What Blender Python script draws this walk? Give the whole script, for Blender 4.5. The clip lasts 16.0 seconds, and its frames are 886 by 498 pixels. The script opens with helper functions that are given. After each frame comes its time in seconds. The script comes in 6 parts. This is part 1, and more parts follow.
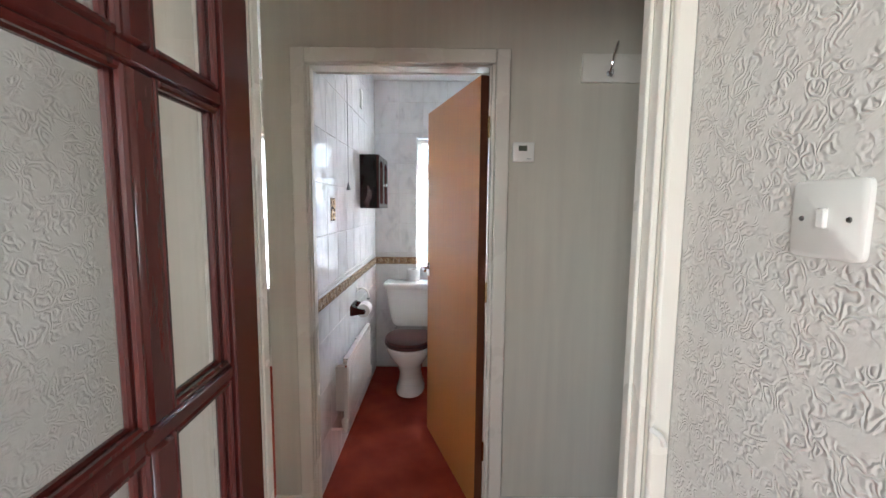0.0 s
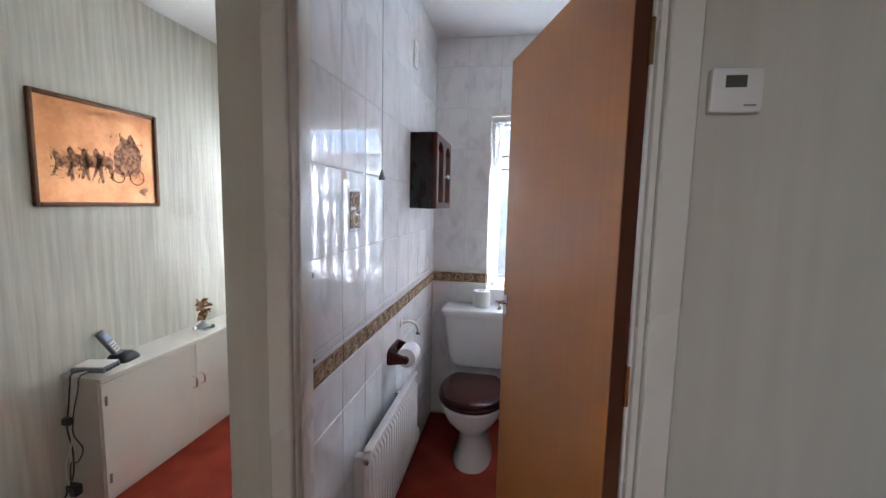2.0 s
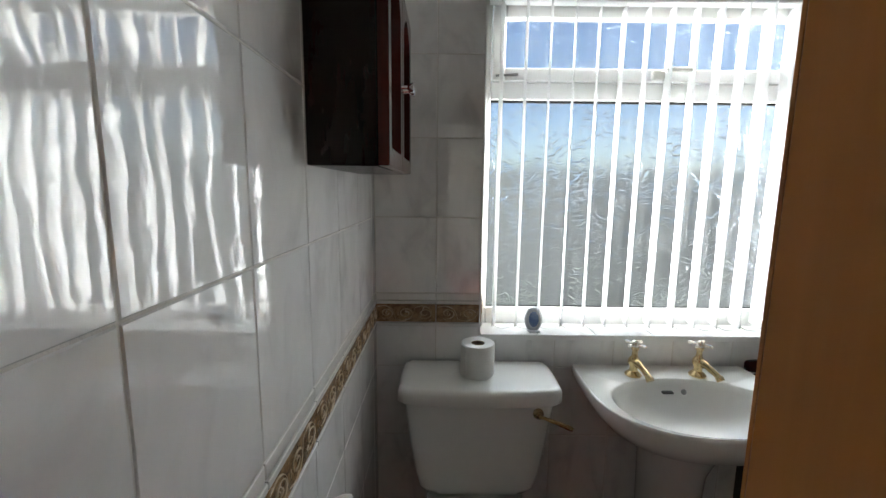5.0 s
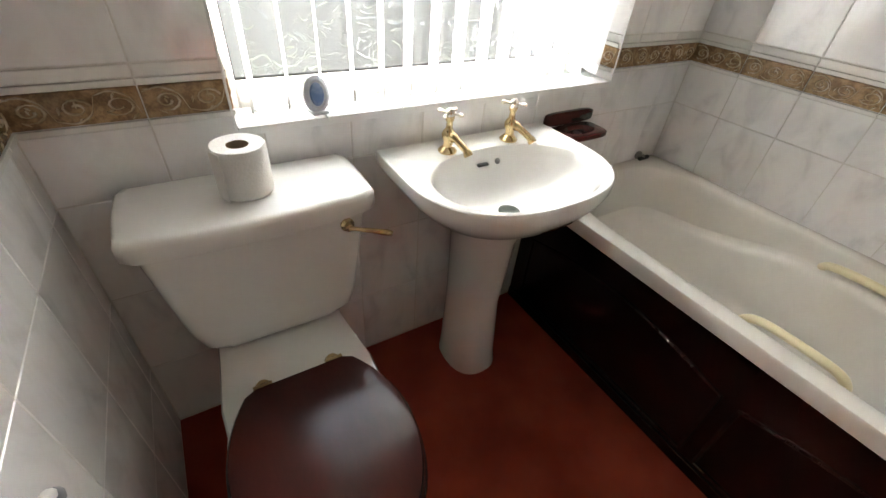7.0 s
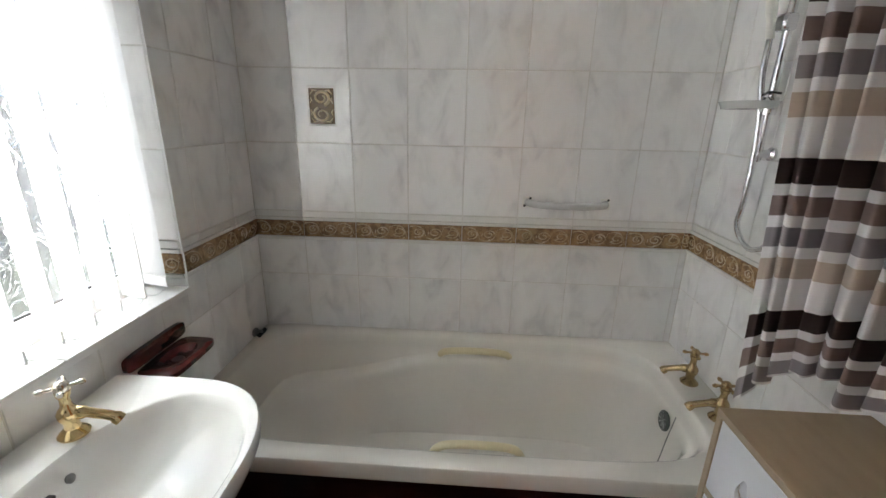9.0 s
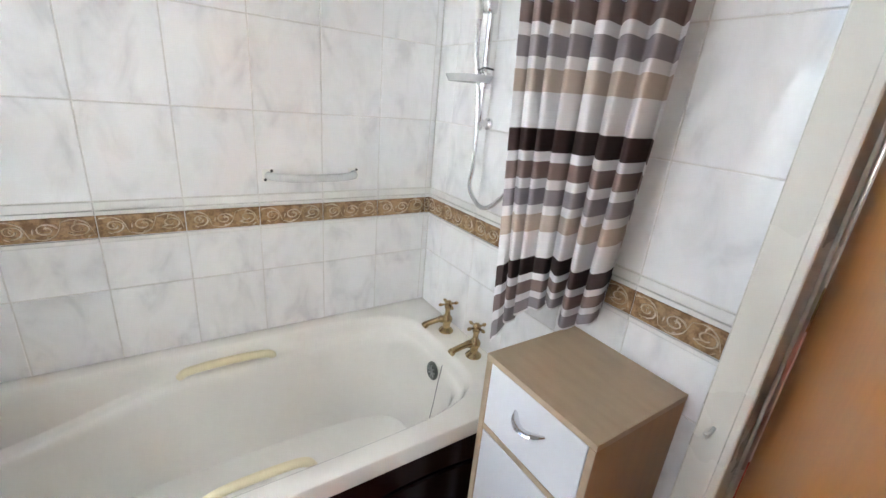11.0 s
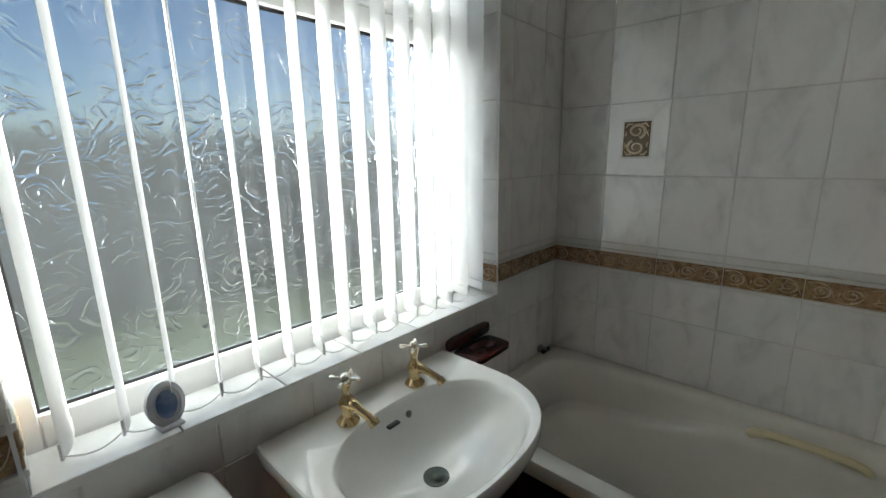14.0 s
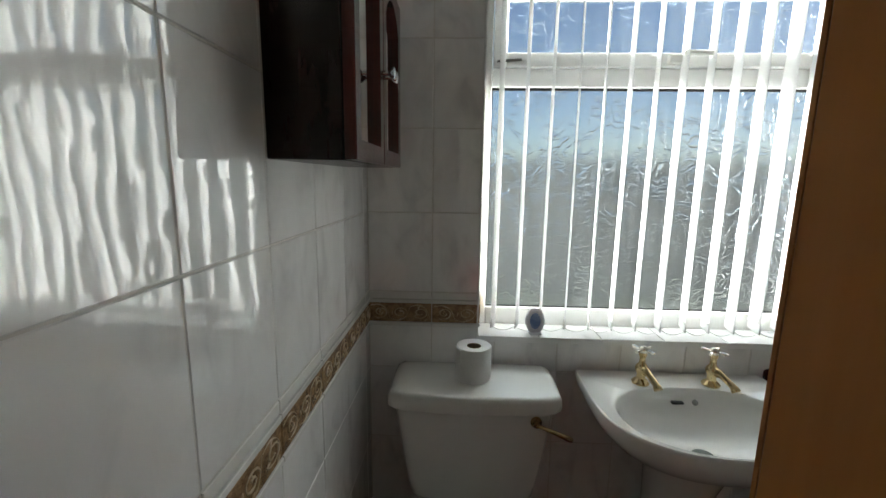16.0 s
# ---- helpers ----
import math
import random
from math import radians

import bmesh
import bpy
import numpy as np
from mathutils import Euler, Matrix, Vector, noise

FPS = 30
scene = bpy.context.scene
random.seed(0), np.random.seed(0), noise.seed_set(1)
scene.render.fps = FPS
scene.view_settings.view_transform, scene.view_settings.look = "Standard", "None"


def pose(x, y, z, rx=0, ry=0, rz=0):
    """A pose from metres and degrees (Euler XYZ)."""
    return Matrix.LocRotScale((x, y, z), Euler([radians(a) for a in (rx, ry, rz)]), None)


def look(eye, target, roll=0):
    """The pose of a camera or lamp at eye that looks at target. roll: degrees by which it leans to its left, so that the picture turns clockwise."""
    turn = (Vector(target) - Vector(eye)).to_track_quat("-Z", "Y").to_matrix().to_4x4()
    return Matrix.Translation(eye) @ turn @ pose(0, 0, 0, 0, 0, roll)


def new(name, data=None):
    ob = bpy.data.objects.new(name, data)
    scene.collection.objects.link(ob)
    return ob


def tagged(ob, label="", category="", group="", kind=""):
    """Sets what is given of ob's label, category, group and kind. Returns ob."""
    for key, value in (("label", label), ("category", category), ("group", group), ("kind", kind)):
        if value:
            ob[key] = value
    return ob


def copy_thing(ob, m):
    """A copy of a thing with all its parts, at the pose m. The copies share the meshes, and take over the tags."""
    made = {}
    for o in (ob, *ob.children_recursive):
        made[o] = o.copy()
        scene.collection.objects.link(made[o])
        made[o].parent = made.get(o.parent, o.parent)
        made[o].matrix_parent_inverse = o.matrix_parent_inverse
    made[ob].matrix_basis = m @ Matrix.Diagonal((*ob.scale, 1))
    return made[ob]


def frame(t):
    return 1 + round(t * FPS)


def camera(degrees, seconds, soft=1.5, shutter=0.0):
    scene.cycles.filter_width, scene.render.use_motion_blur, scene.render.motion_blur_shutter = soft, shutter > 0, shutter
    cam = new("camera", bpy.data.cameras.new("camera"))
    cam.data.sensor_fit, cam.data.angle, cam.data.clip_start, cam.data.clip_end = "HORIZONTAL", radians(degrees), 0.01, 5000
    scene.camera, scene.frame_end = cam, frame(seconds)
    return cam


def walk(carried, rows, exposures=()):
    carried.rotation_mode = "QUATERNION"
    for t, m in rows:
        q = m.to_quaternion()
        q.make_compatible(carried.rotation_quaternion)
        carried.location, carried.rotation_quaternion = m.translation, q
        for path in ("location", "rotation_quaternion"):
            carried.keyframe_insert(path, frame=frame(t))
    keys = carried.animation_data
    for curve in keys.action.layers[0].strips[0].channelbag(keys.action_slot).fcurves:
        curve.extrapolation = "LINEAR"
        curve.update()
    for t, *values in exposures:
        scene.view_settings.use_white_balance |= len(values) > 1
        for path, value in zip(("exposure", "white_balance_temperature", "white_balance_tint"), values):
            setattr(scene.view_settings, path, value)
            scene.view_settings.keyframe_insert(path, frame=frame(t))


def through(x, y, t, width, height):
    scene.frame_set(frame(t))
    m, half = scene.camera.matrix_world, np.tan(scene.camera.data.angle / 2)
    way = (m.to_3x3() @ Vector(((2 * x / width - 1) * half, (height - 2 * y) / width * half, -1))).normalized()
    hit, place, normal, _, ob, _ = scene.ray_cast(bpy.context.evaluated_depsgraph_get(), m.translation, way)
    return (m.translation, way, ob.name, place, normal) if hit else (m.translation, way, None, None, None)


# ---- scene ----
cam = camera(93.8, 16.0)
PATH = [
    (0, (0.582, -3.586, 1.432), (0.584, -1.597, 1.227), 0.5),
    (0.5, (0.598, -3.411, 1.419), (0.487, -1.426, 1.2), 1.2),
    (1, (0.581, -3.173, 1.445), (0.441, -1.188, 1.25), 1.0),
    (1.5, (0.545, -2.941, 1.426), (0.291, -0.968, 1.223), 1.2),
    (2, (0.519, -2.691, 1.438), (0.187, -0.731, 1.222), 1.3),
    (2.5, (0.468, -2.463, 1.429), (0.146, -0.502, 1.201), 1.3),
    (3, (0.416, -2.256, 1.432), (0.085, -0.297, 1.204), 1.1),
    (3.2, (0.368, -2.137, 1.434), (0.054, -0.175, 1.199), 0.9),
    (5.3, (0.224, -1.286, 1.374), (0.272, 0.688, 1.052), 0.2),
    (5.5, (0.24, -1.241, 1.372), (0.327, 0.719, 0.981), -0.2),
    (6, (0.245, -1.079, 1.337), (0.617, 0.741, 0.595), -0.2),
    (6.5, (0.265, -0.99, 1.297), (0.921, 0.551, 0.204), 2.6),
    (7, (0.275, -0.965, 1.259), (1.152, 0.355, 0.039), 5.0),
    (7.5, (0.297, -0.948, 1.285), (1.411, 0.279, 0.165), 5.2),
    (8, (0.321, -0.933, 1.32), (1.735, 0.191, 0.463), 2.8),
    (8.5, (0.384, -0.901, 1.363), (2.115, -0.158, 0.693), 1.1),
    (9, (0.447, -0.819, 1.376), (2.352, -0.711, 0.776), 1.1),
    (9.5, (0.518, -0.774, 1.368), (2.392, -1.263, 0.868), 2.5),
    (9.7, (0.534, -0.788, 1.369), (2.38, -1.433, 0.95), 2.5),
    (11.8, (0.59, -0.775, 1.335), (2.028, -1.916, 0.54), 7.2),
    (12, (0.573, -0.768, 1.325), (2.085, -1.784, 0.5), 6.9),
    (12.5, (0.533, -0.745, 1.34), (2.267, -1.333, 0.537), 4.8),
    (13, (0.518, -0.742, 1.354), (2.395, -0.831, 0.671), 2.3),
    (13.5, (0.489, -0.777, 1.368), (2.325, -0.2, 0.821), -0.3),
    (14, (0.384, -0.802, 1.36), (1.827, 0.513, 0.927), -1.0),
    (14.5, (0.311, -0.9, 1.355), (1.105, 0.899, 0.993), -0.9),
    (15, (0.264, -0.99, 1.355), (0.528, 0.965, 1.022), -0.2),
    (15.5, (0.271, -1.126, 1.372), (0.276, 0.843, 1.025), 0.4),
    (16, (0.29, -1.285, 1.388), (0.209, 0.685, 1.053), 0.8),
]
EXPOSURE = [(0.0, 2.95, 6200, 10), (0.5, 2.95, 6200, 10), (1.0, 2.95, 6200, 12), (1.5, 2.55, 6050, 14), (2.0, 2.35, 5950, 14), (3.2, 2.5, 6250, 14), (5.3, 1.05, 7000, 6), (6.5, 1.8, 7500, 10), (7.0, 2.3, 7700, 11), (7.5, 2.4, 7700, 12), (8.0, 1.75, 7400, 11), (8.5, 1.15, 7000, 6), (9.0, 1.6, 7200, 10), (9.5, 2.35, 7100, 10), (12.0, 2.7, 6650, 10), (13.0, 2.25, 6900, 9), (13.5, 1.6, 7000, 8), (14.0, 0.6, 7000, 3), (14.5, 0.65, 7100, 3), (15.2, 0.65, 7100, 3), (16.0, 0.75, 7100, 3)]
walk(cam, [(t, look(eye, target, roll)) for t, eye, target, roll in PATH], EXPOSURE)

# ---- light ----
world = bpy.data.worlds.new("world")
scene.world = world
world.use_nodes = True
wt = world.node_tree
sky = wt.nodes.new("ShaderNodeTexSky")
sky.sky_type = "NISHITA"
sky.sun_disc = False
sky.sun_elevation = radians(42)
sky.sun_rotation = radians(120)
wt.links.new(sky.outputs["Color"], wt.nodes["Background"].inputs["Color"])
wt.nodes["Background"].inputs["Strength"].default_value = 0.15
sun_data = bpy.data.lights.new("sun", "SUN")
sun_data.energy, sun_data.angle, sun_data.color = 3.0, radians(0.5), (1.0, 0.95, 0.88)
sun = new("sun", sun_data)
sun.matrix_world = look((6, -4, 7), (0, 0, 0))


def area_lamp(name, eye, target, w, h, power, colour):
    """An area lamp, for daylight outside a window or as added fill."""
    data = bpy.data.lights.new(name, "AREA")
    data.shape, data.size, data.size_y, data.energy, data.color = "RECTANGLE", w, h, power, colour
    ob = new(name, data)
    ob.matrix_world = look(eye, target)
    return ob


area_lamp("daylight_sitting_room", (-0.85, 1.25, 1.85), (-0.85, -1.4, 0.2), 1.6, 1.6, 60.0, (0.95, 0.98, 1.0))
# two added fill lamps for landing and hall, unseen; no window known there
area_lamp("landing_fill", (-0.42, -5.55, 1.5), (0.1, -4, 1.4), 0.8, 1.2, 7.0, (0.95, 0.98, 1.0))
area_lamp("landing_fill_side", (1.65, -4.75, 1.5), (0, -4.0, 1.4), 0.8, 1.2, 2.4, (0.95, 0.98, 1.0))
# out of view beside and above the bathroom window, in place of skylight
area_lamp("daylight_bathroom", (3.25, 0.80, 1.75), (0.7, 0.05, 1.40), 1.3, 2.2, 540, (0.95, 0.98, 1.0))
area_lamp("daylight_bathroom_high", (0.945, 1.30, 3.35), (0.945, -0.30, 1.0), 3.0, 1.2, 36, (0.76, 0.89, 1.0))


# ---- materials ----
def mat(name, colour, rough=0.5, metal=0.0, second=None, scale=8.0, amount=0.5, bump=0.0, bump_scale=60.0, stretch=(1, 1, 1), coat=0.0, spec=0.5, rnd=0.0, detail=4.0, dist=0.005, gloss_vary=0.2):
    """A surface with two scales of variation in colour, gloss and relief."""
    m = bpy.data.materials.new(name)
    m.use_nodes = True
    nt = m.node_tree
    p = nt.nodes["Principled BSDF"]
    p.inputs["Metallic"].default_value = metal
    p.inputs["Coat Weight"].default_value = coat
    p.inputs["Specular IOR Level"].default_value = spec
    tc = nt.nodes.new("ShaderNodeTexCoord")
    mp = nt.nodes.new("ShaderNodeMapping")
    mp.inputs["Scale"].default_value = stretch
    nt.links.new(tc.outputs["Object"], mp.inputs["Vector"])
    vec = mp.outputs["Vector"]
    if rnd:
        oi = nt.nodes.new("ShaderNodeObjectInfo")
        mul = nt.nodes.new("ShaderNodeMath")
        mul.operation = "MULTIPLY"
        mul.inputs[1].default_value = rnd
        nt.links.new(oi.outputs["Random"], mul.inputs[0])
        add = nt.nodes.new("ShaderNodeVectorMath")
        add.operation = "ADD"
        nt.links.new(vec, add.inputs[0])
        nt.links.new(mul.outputs[0], add.inputs[1])
        vec = add.outputs[0]
    n1 = nt.nodes.new("ShaderNodeTexNoise")
    n1.inputs["Scale"].default_value, n1.inputs["Detail"].default_value = scale, detail
    nt.links.new(vec, n1.inputs["Vector"])
    n2 = nt.nodes.new("ShaderNodeTexNoise")
    n2.inputs["Scale"].default_value, n2.inputs["Detail"].default_value = bump_scale, 3
    nt.links.new(vec, n2.inputs["Vector"])
    second = second or tuple(c * 0.8 for c in colour)
    ramp = nt.nodes.new("ShaderNodeValToRGB")
    ramp.color_ramp.elements[0].position, ramp.color_ramp.elements[1].position = 0.5 - 0.25 / max(amount, 0.05) * 0.5, 0.5 + 0.25 / max(amount, 0.05) * 0.5
    ramp.color_ramp.elements[0].color, ramp.color_ramp.elements[1].color = (*second, 1), (*colour, 1)
    mixf = nt.nodes.new("ShaderNodeMath")
    mixf.operation = "MULTIPLY_ADD"
    mixf.inputs[1].default_value = 0.25
    nt.links.new(n2.outputs["Fac"], mixf.inputs[0])
    sub = nt.nodes.new("ShaderNodeMath")
    sub.operation = "MULTIPLY_ADD"
    sub.inputs[1].default_value, sub.inputs[2].default_value = 1.0, -0.125
    nt.links.new(n1.outputs["Fac"], sub.inputs[0])
    nt.links.new(sub.outputs[0], mixf.inputs[2])
    nt.links.new(mixf.outputs[0], ramp.inputs["Fac"])
    nt.links.new(ramp.outputs["Color"], p.inputs["Base Color"])
    rr = nt.nodes.new("ShaderNodeMapRange")
    rr.inputs["To Min"].default_value, rr.inputs["To Max"].default_value = max(0.02, rough * (1 - gloss_vary)), min(1, rough * (1 + gloss_vary))
    nt.links.new(n1.outputs["Fac"], rr.inputs["Value"])
    nt.links.new(rr.outputs[0], p.inputs["Roughness"])
    if bump:
        b = nt.nodes.new("ShaderNodeBump")
        b.inputs["Strength"].default_value, b.inputs["Distance"].default_value = bump, dist
        nt.links.new(n2.outputs["Fac"], b.inputs["Height"])
        nt.links.new(b.outputs["Normal"], p.inputs["Normal"])
    return m


def marble_tile(name):
    """Glazed white wall tile with soft grey veins and a slightly uneven glaze."""
    m = bpy.data.materials.new(name)
    m.use_nodes = True
    nt = m.node_tree
    p = nt.nodes["Principled BSDF"]
    tc, oi = nt.nodes.new("ShaderNodeTexCoord"), nt.nodes.new("ShaderNodeObjectInfo")
    mul = nt.nodes.new("ShaderNodeMath")
    mul.operation = "MULTIPLY"
    mul.inputs[1].default_value = 31.0
    nt.links.new(oi.outputs["Random"], mul.inputs[0])
    add = nt.nodes.new("ShaderNodeVectorMath")
    add.operation = "ADD"
    nt.links.new(tc.outputs["Object"], add.inputs[0])
    nt.links.new(mul.outputs[0], add.inputs[1])
    rot = nt.nodes.new("ShaderNodeMapping")
    rot.inputs["Rotation"].default_value = (0, radians(38), 0)
    rot.inputs["Scale"].default_value = (1.0, 1.0, 0.55)
    nt.links.new(add.outputs[0], rot.inputs["Vector"])
    vein = nt.nodes.new("ShaderNodeTexNoise")
    vein.inputs["Scale"].default_value, vein.inputs["Detail"].default_value, vein.inputs["Distortion"].default_value = 13, 7, 0.6
    nt.links.new(rot.outputs[0], vein.inputs["Vector"])
    ramp = nt.nodes.new("ShaderNodeValToRGB")
    e = ramp.color_ramp.elements
    e[0].position, e[0].color = 0.30, (0.69, 0.685, 0.68, 1)
    e[1].position, e[1].color = 0.55, (0.86, 0.855, 0.845, 1)
    e.new(0.42).color = (0.80, 0.795, 0.785, 1)
    nt.links.new(vein.outputs["Fac"], ramp.inputs["Fac"])
    nt.links.new(ramp.outputs["Color"], p.inputs["Base Color"])
    p.inputs["Roughness"].default_value = 0.025
    p.inputs["IOR"].default_value = 1.75
    p.inputs["Specular IOR Level"].default_value = 0.78
    wave = nt.nodes.new("ShaderNodeTexNoise")
    wave.inputs["Scale"].default_value, wave.inputs["Detail"].default_value = 17, 2
    nt.links.new(add.outputs[0], wave.inputs["Vector"])
    b = nt.nodes.new("ShaderNodeBump")
    b.inputs["Strength"].default_value, b.inputs["Distance"].default_value = 0.16, 0.003
    nt.links.new(wave.outputs["Fac"], b.inputs["Height"])
    nt.links.new(b.outputs["Normal"], p.inputs["Normal"])
    return m


def embossed_paper(name):
    """Off-white heavy paper with raised flower scrolls."""
    m = bpy.data.materials.new(name)
    m.use_nodes = True
    nt = m.node_tree
    p = nt.nodes["Principled BSDF"]
    tc = nt.nodes.new("ShaderNodeTexCoord")
    dn = nt.nodes.new("ShaderNodeTexNoise")
    dn.inputs["Scale"].default_value = 22
    nt.links.new(tc.outputs["Object"], dn.inputs["Vector"])
    mixv = nt.nodes.new("ShaderNodeVectorMath")
    mixv.operation = "MULTIPLY_ADD"
    mixv.inputs[1].default_value = (0.10, 0.10, 0.10)
    nt.links.new(dn.outputs["Color"], mixv.inputs[0])
    nt.links.new(tc.outputs["Object"], mixv.inputs[2])
    vo = nt.nodes.new("ShaderNodeTexVoronoi")
    vo.feature = "F1"
    vo.inputs["Scale"].default_value = 24
    nt.links.new(mixv.outputs[0], vo.inputs["Vector"])
    ring = nt.nodes.new("ShaderNodeMath")
    ring.operation = "MULTIPLY"
    ring.inputs[1].default_value = 26
    nt.links.new(vo.outputs["Distance"], ring.inputs[0])
    sine = nt.nodes.new("ShaderNodeMath")
    sine.operation = "SINE"
    nt.links.new(ring.outputs[0], sine.inputs[0])
    fine = nt.nodes.new("ShaderNodeTexNoise")
    fine.inputs["Scale"].default_value, fine.inputs["Detail"].default_value = 70, 3
    nt.links.new(tc.outputs["Object"], fine.inputs["Vector"])
    gate = nt.nodes.new("ShaderNodeTexNoise")
    gate.inputs["Scale"].default_value = 30
    nt.links.new(tc.outputs["Object"], gate.inputs["Vector"])
    gr = nt.nodes.new("ShaderNodeMapRange")
    gr.inputs["From Min"].default_value, gr.inputs["From Max"].default_value = 0.42, 0.56
    nt.links.new(gate.outputs["Fac"], gr.inputs["Value"])
    ml = nt.nodes.new("ShaderNodeMath")
    ml.operation = "MULTIPLY"
    nt.links.new(sine.outputs[0], ml.inputs[0])
    nt.links.new(gr.outputs[0], ml.inputs[1])
    sm = nt.nodes.new("ShaderNodeMath")
    sm.operation = "MULTIPLY_ADD"
    sm.inputs[1].default_value = 0.5
    nt.links.new(fine.outputs["Fac"], sm.inputs[0])
    nt.links.new(ml.outputs[0], sm.inputs[2])
    b = nt.nodes.new("ShaderNodeBump")
    b.inputs["Strength"].default_value, b.inputs["Distance"].default_value = 0.45, 0.003
    nt.links.new(sm.outputs[0], b.inputs["Height"])
    nt.links.new(b.outputs["Normal"], p.inputs["Normal"])
    ramp = nt.nodes.new("ShaderNodeValToRGB")
    ramp.color_ramp.elements[0].color, ramp.color_ramp.elements[1].color = (0.60, 0.58, 0.53, 1), (0.70, 0.68, 0.63, 1)
    nt.links.new(fine.outputs["Fac"], ramp.inputs["Fac"])
    nt.links.new(ramp.outputs["Color"], p.inputs["Base Color"])
    p.inputs["Roughness"].default_value = 0.55
    return m


def obscured_glass(name):
    """Patterned glass with pressed curling lines on a softly frosted ground."""
    m = bpy.data.materials.new(name)
    m.use_nodes = True
    nt = m.node_tree
    p = nt.nodes["Principled BSDF"]
    p.inputs["Base Color"].default_value = (0.43, 0.47, 0.545, 1)
    p.inputs["Transmission Weight"].default_value = 1.0
    p.inputs["Roughness"].default_value = 0.18
    p.inputs["IOR"].default_value = 1.35
    tc = nt.nodes.new("ShaderNodeTexCoord")

    def node(kind, op=None, **values):
        n = nt.nodes.new(kind)
        if op:
            n.operation = op
        for k, v in values.items():
            n.inputs[int(k[1:])].default_value = v
        return n

    def curls(seed, scale, rings, low):
        """Thin rings round scattered centres, pulled out of true."""
        shift = node("ShaderNodeVectorMath", "ADD", i1=(seed, seed * 1.7, seed * 0.6))
        nt.links.new(tc.outputs["Object"], shift.inputs[0])
        dn = nt.nodes.new("ShaderNodeTexNoise")
        dn.inputs["Scale"].default_value = 9
        nt.links.new(shift.outputs[0], dn.inputs["Vector"])
        pull = node("ShaderNodeVectorMath", "MULTIPLY_ADD", i1=(0.13, 0.0, 0.13))
        nt.links.new(dn.outputs["Color"], pull.inputs[0])
        nt.links.new(shift.outputs[0], pull.inputs[2])
        vo = nt.nodes.new("ShaderNodeTexVoronoi")
        vo.inputs["Scale"].default_value = scale
        nt.links.new(pull.outputs[0], vo.inputs["Vector"])
        k = node("ShaderNodeMath", "MULTIPLY", i1=rings)
        nt.links.new(vo.outputs["Distance"], k.inputs[0])
        s = node("ShaderNodeMath", "SINE")
        nt.links.new(k.outputs[0], s.inputs[0])
        r = nt.nodes.new("ShaderNodeMapRange")
        r.interpolation_type = "SMOOTHSTEP"
        r.inputs["From Min"].default_value, r.inputs["From Max"].default_value = low, 1.0
        nt.links.new(s.outputs[0], r.inputs["Value"])
        g = nt.nodes.new("ShaderNodeTexNoise")
        g.inputs["Scale"].default_value = 11
        nt.links.new(shift.outputs[0], g.inputs["Vector"])
        gr = nt.nodes.new("ShaderNodeMapRange")
        gr.inputs["From Min"].default_value, gr.inputs["From Max"].default_value = 0.44, 0.52
        nt.links.new(g.outputs["Fac"], gr.inputs["Value"])
        out = node("ShaderNodeMath", "MULTIPLY")
        nt.links.new(r.outputs[0], out.inputs[0])
        nt.links.new(gr.outputs[0], out.inputs[1])
        return out.outputs[0]

    add = node("ShaderNodeMath", "ADD")
    nt.links.new(curls(0.0, 12, 26, 0.74), add.inputs[0])
    nt.links.new(curls(3.7, 19, 21, 0.70), add.inputs[1])
    b = nt.nodes.new("ShaderNodeBump")
    b.inputs["Strength"].default_value, b.inputs["Distance"].default_value = 0.5, 0.0025
    nt.links.new(add.outputs[0], b.inputs["Height"])
    nt.links.new(b.outputs["Normal"], p.inputs["Normal"])
    return m


def clear_glass(name, tint=(1, 1, 1)):
    m = bpy.data.materials.new(name)
    m.use_nodes = True
    p = m.node_tree.nodes["Principled BSDF"]
    p.inputs["Base Color"].default_value = (*tint, 1)
    p.inputs["Transmission Weight"].default_value = 1.0
    p.inputs["Roughness"].default_value = 0.01
    p.inputs["IOR"].default_value = 1.45
    return m


def fabric(name, colour, through=0.4):
    """Cloth that lets some light through."""
    m = mat(name, colour, 0.75, bump=0.15, bump_scale=400, amount=0.3)
    nt = m.node_tree
    out = nt.nodes["Material Output"]
    tr = nt.nodes.new("ShaderNodeBsdfTranslucent")
    tr.inputs["Color"].default_value = (*colour, 1)
    mx = nt.nodes.new("ShaderNodeMixShader")
    mx.inputs["Fac"].default_value = through
    nt.links.new(nt.nodes["Principled BSDF"].outputs[0], mx.inputs[1])
    nt.links.new(tr.outputs[0], mx.inputs[2])
    nt.links.new(mx.outputs[0], out.inputs["Surface"])
    return m


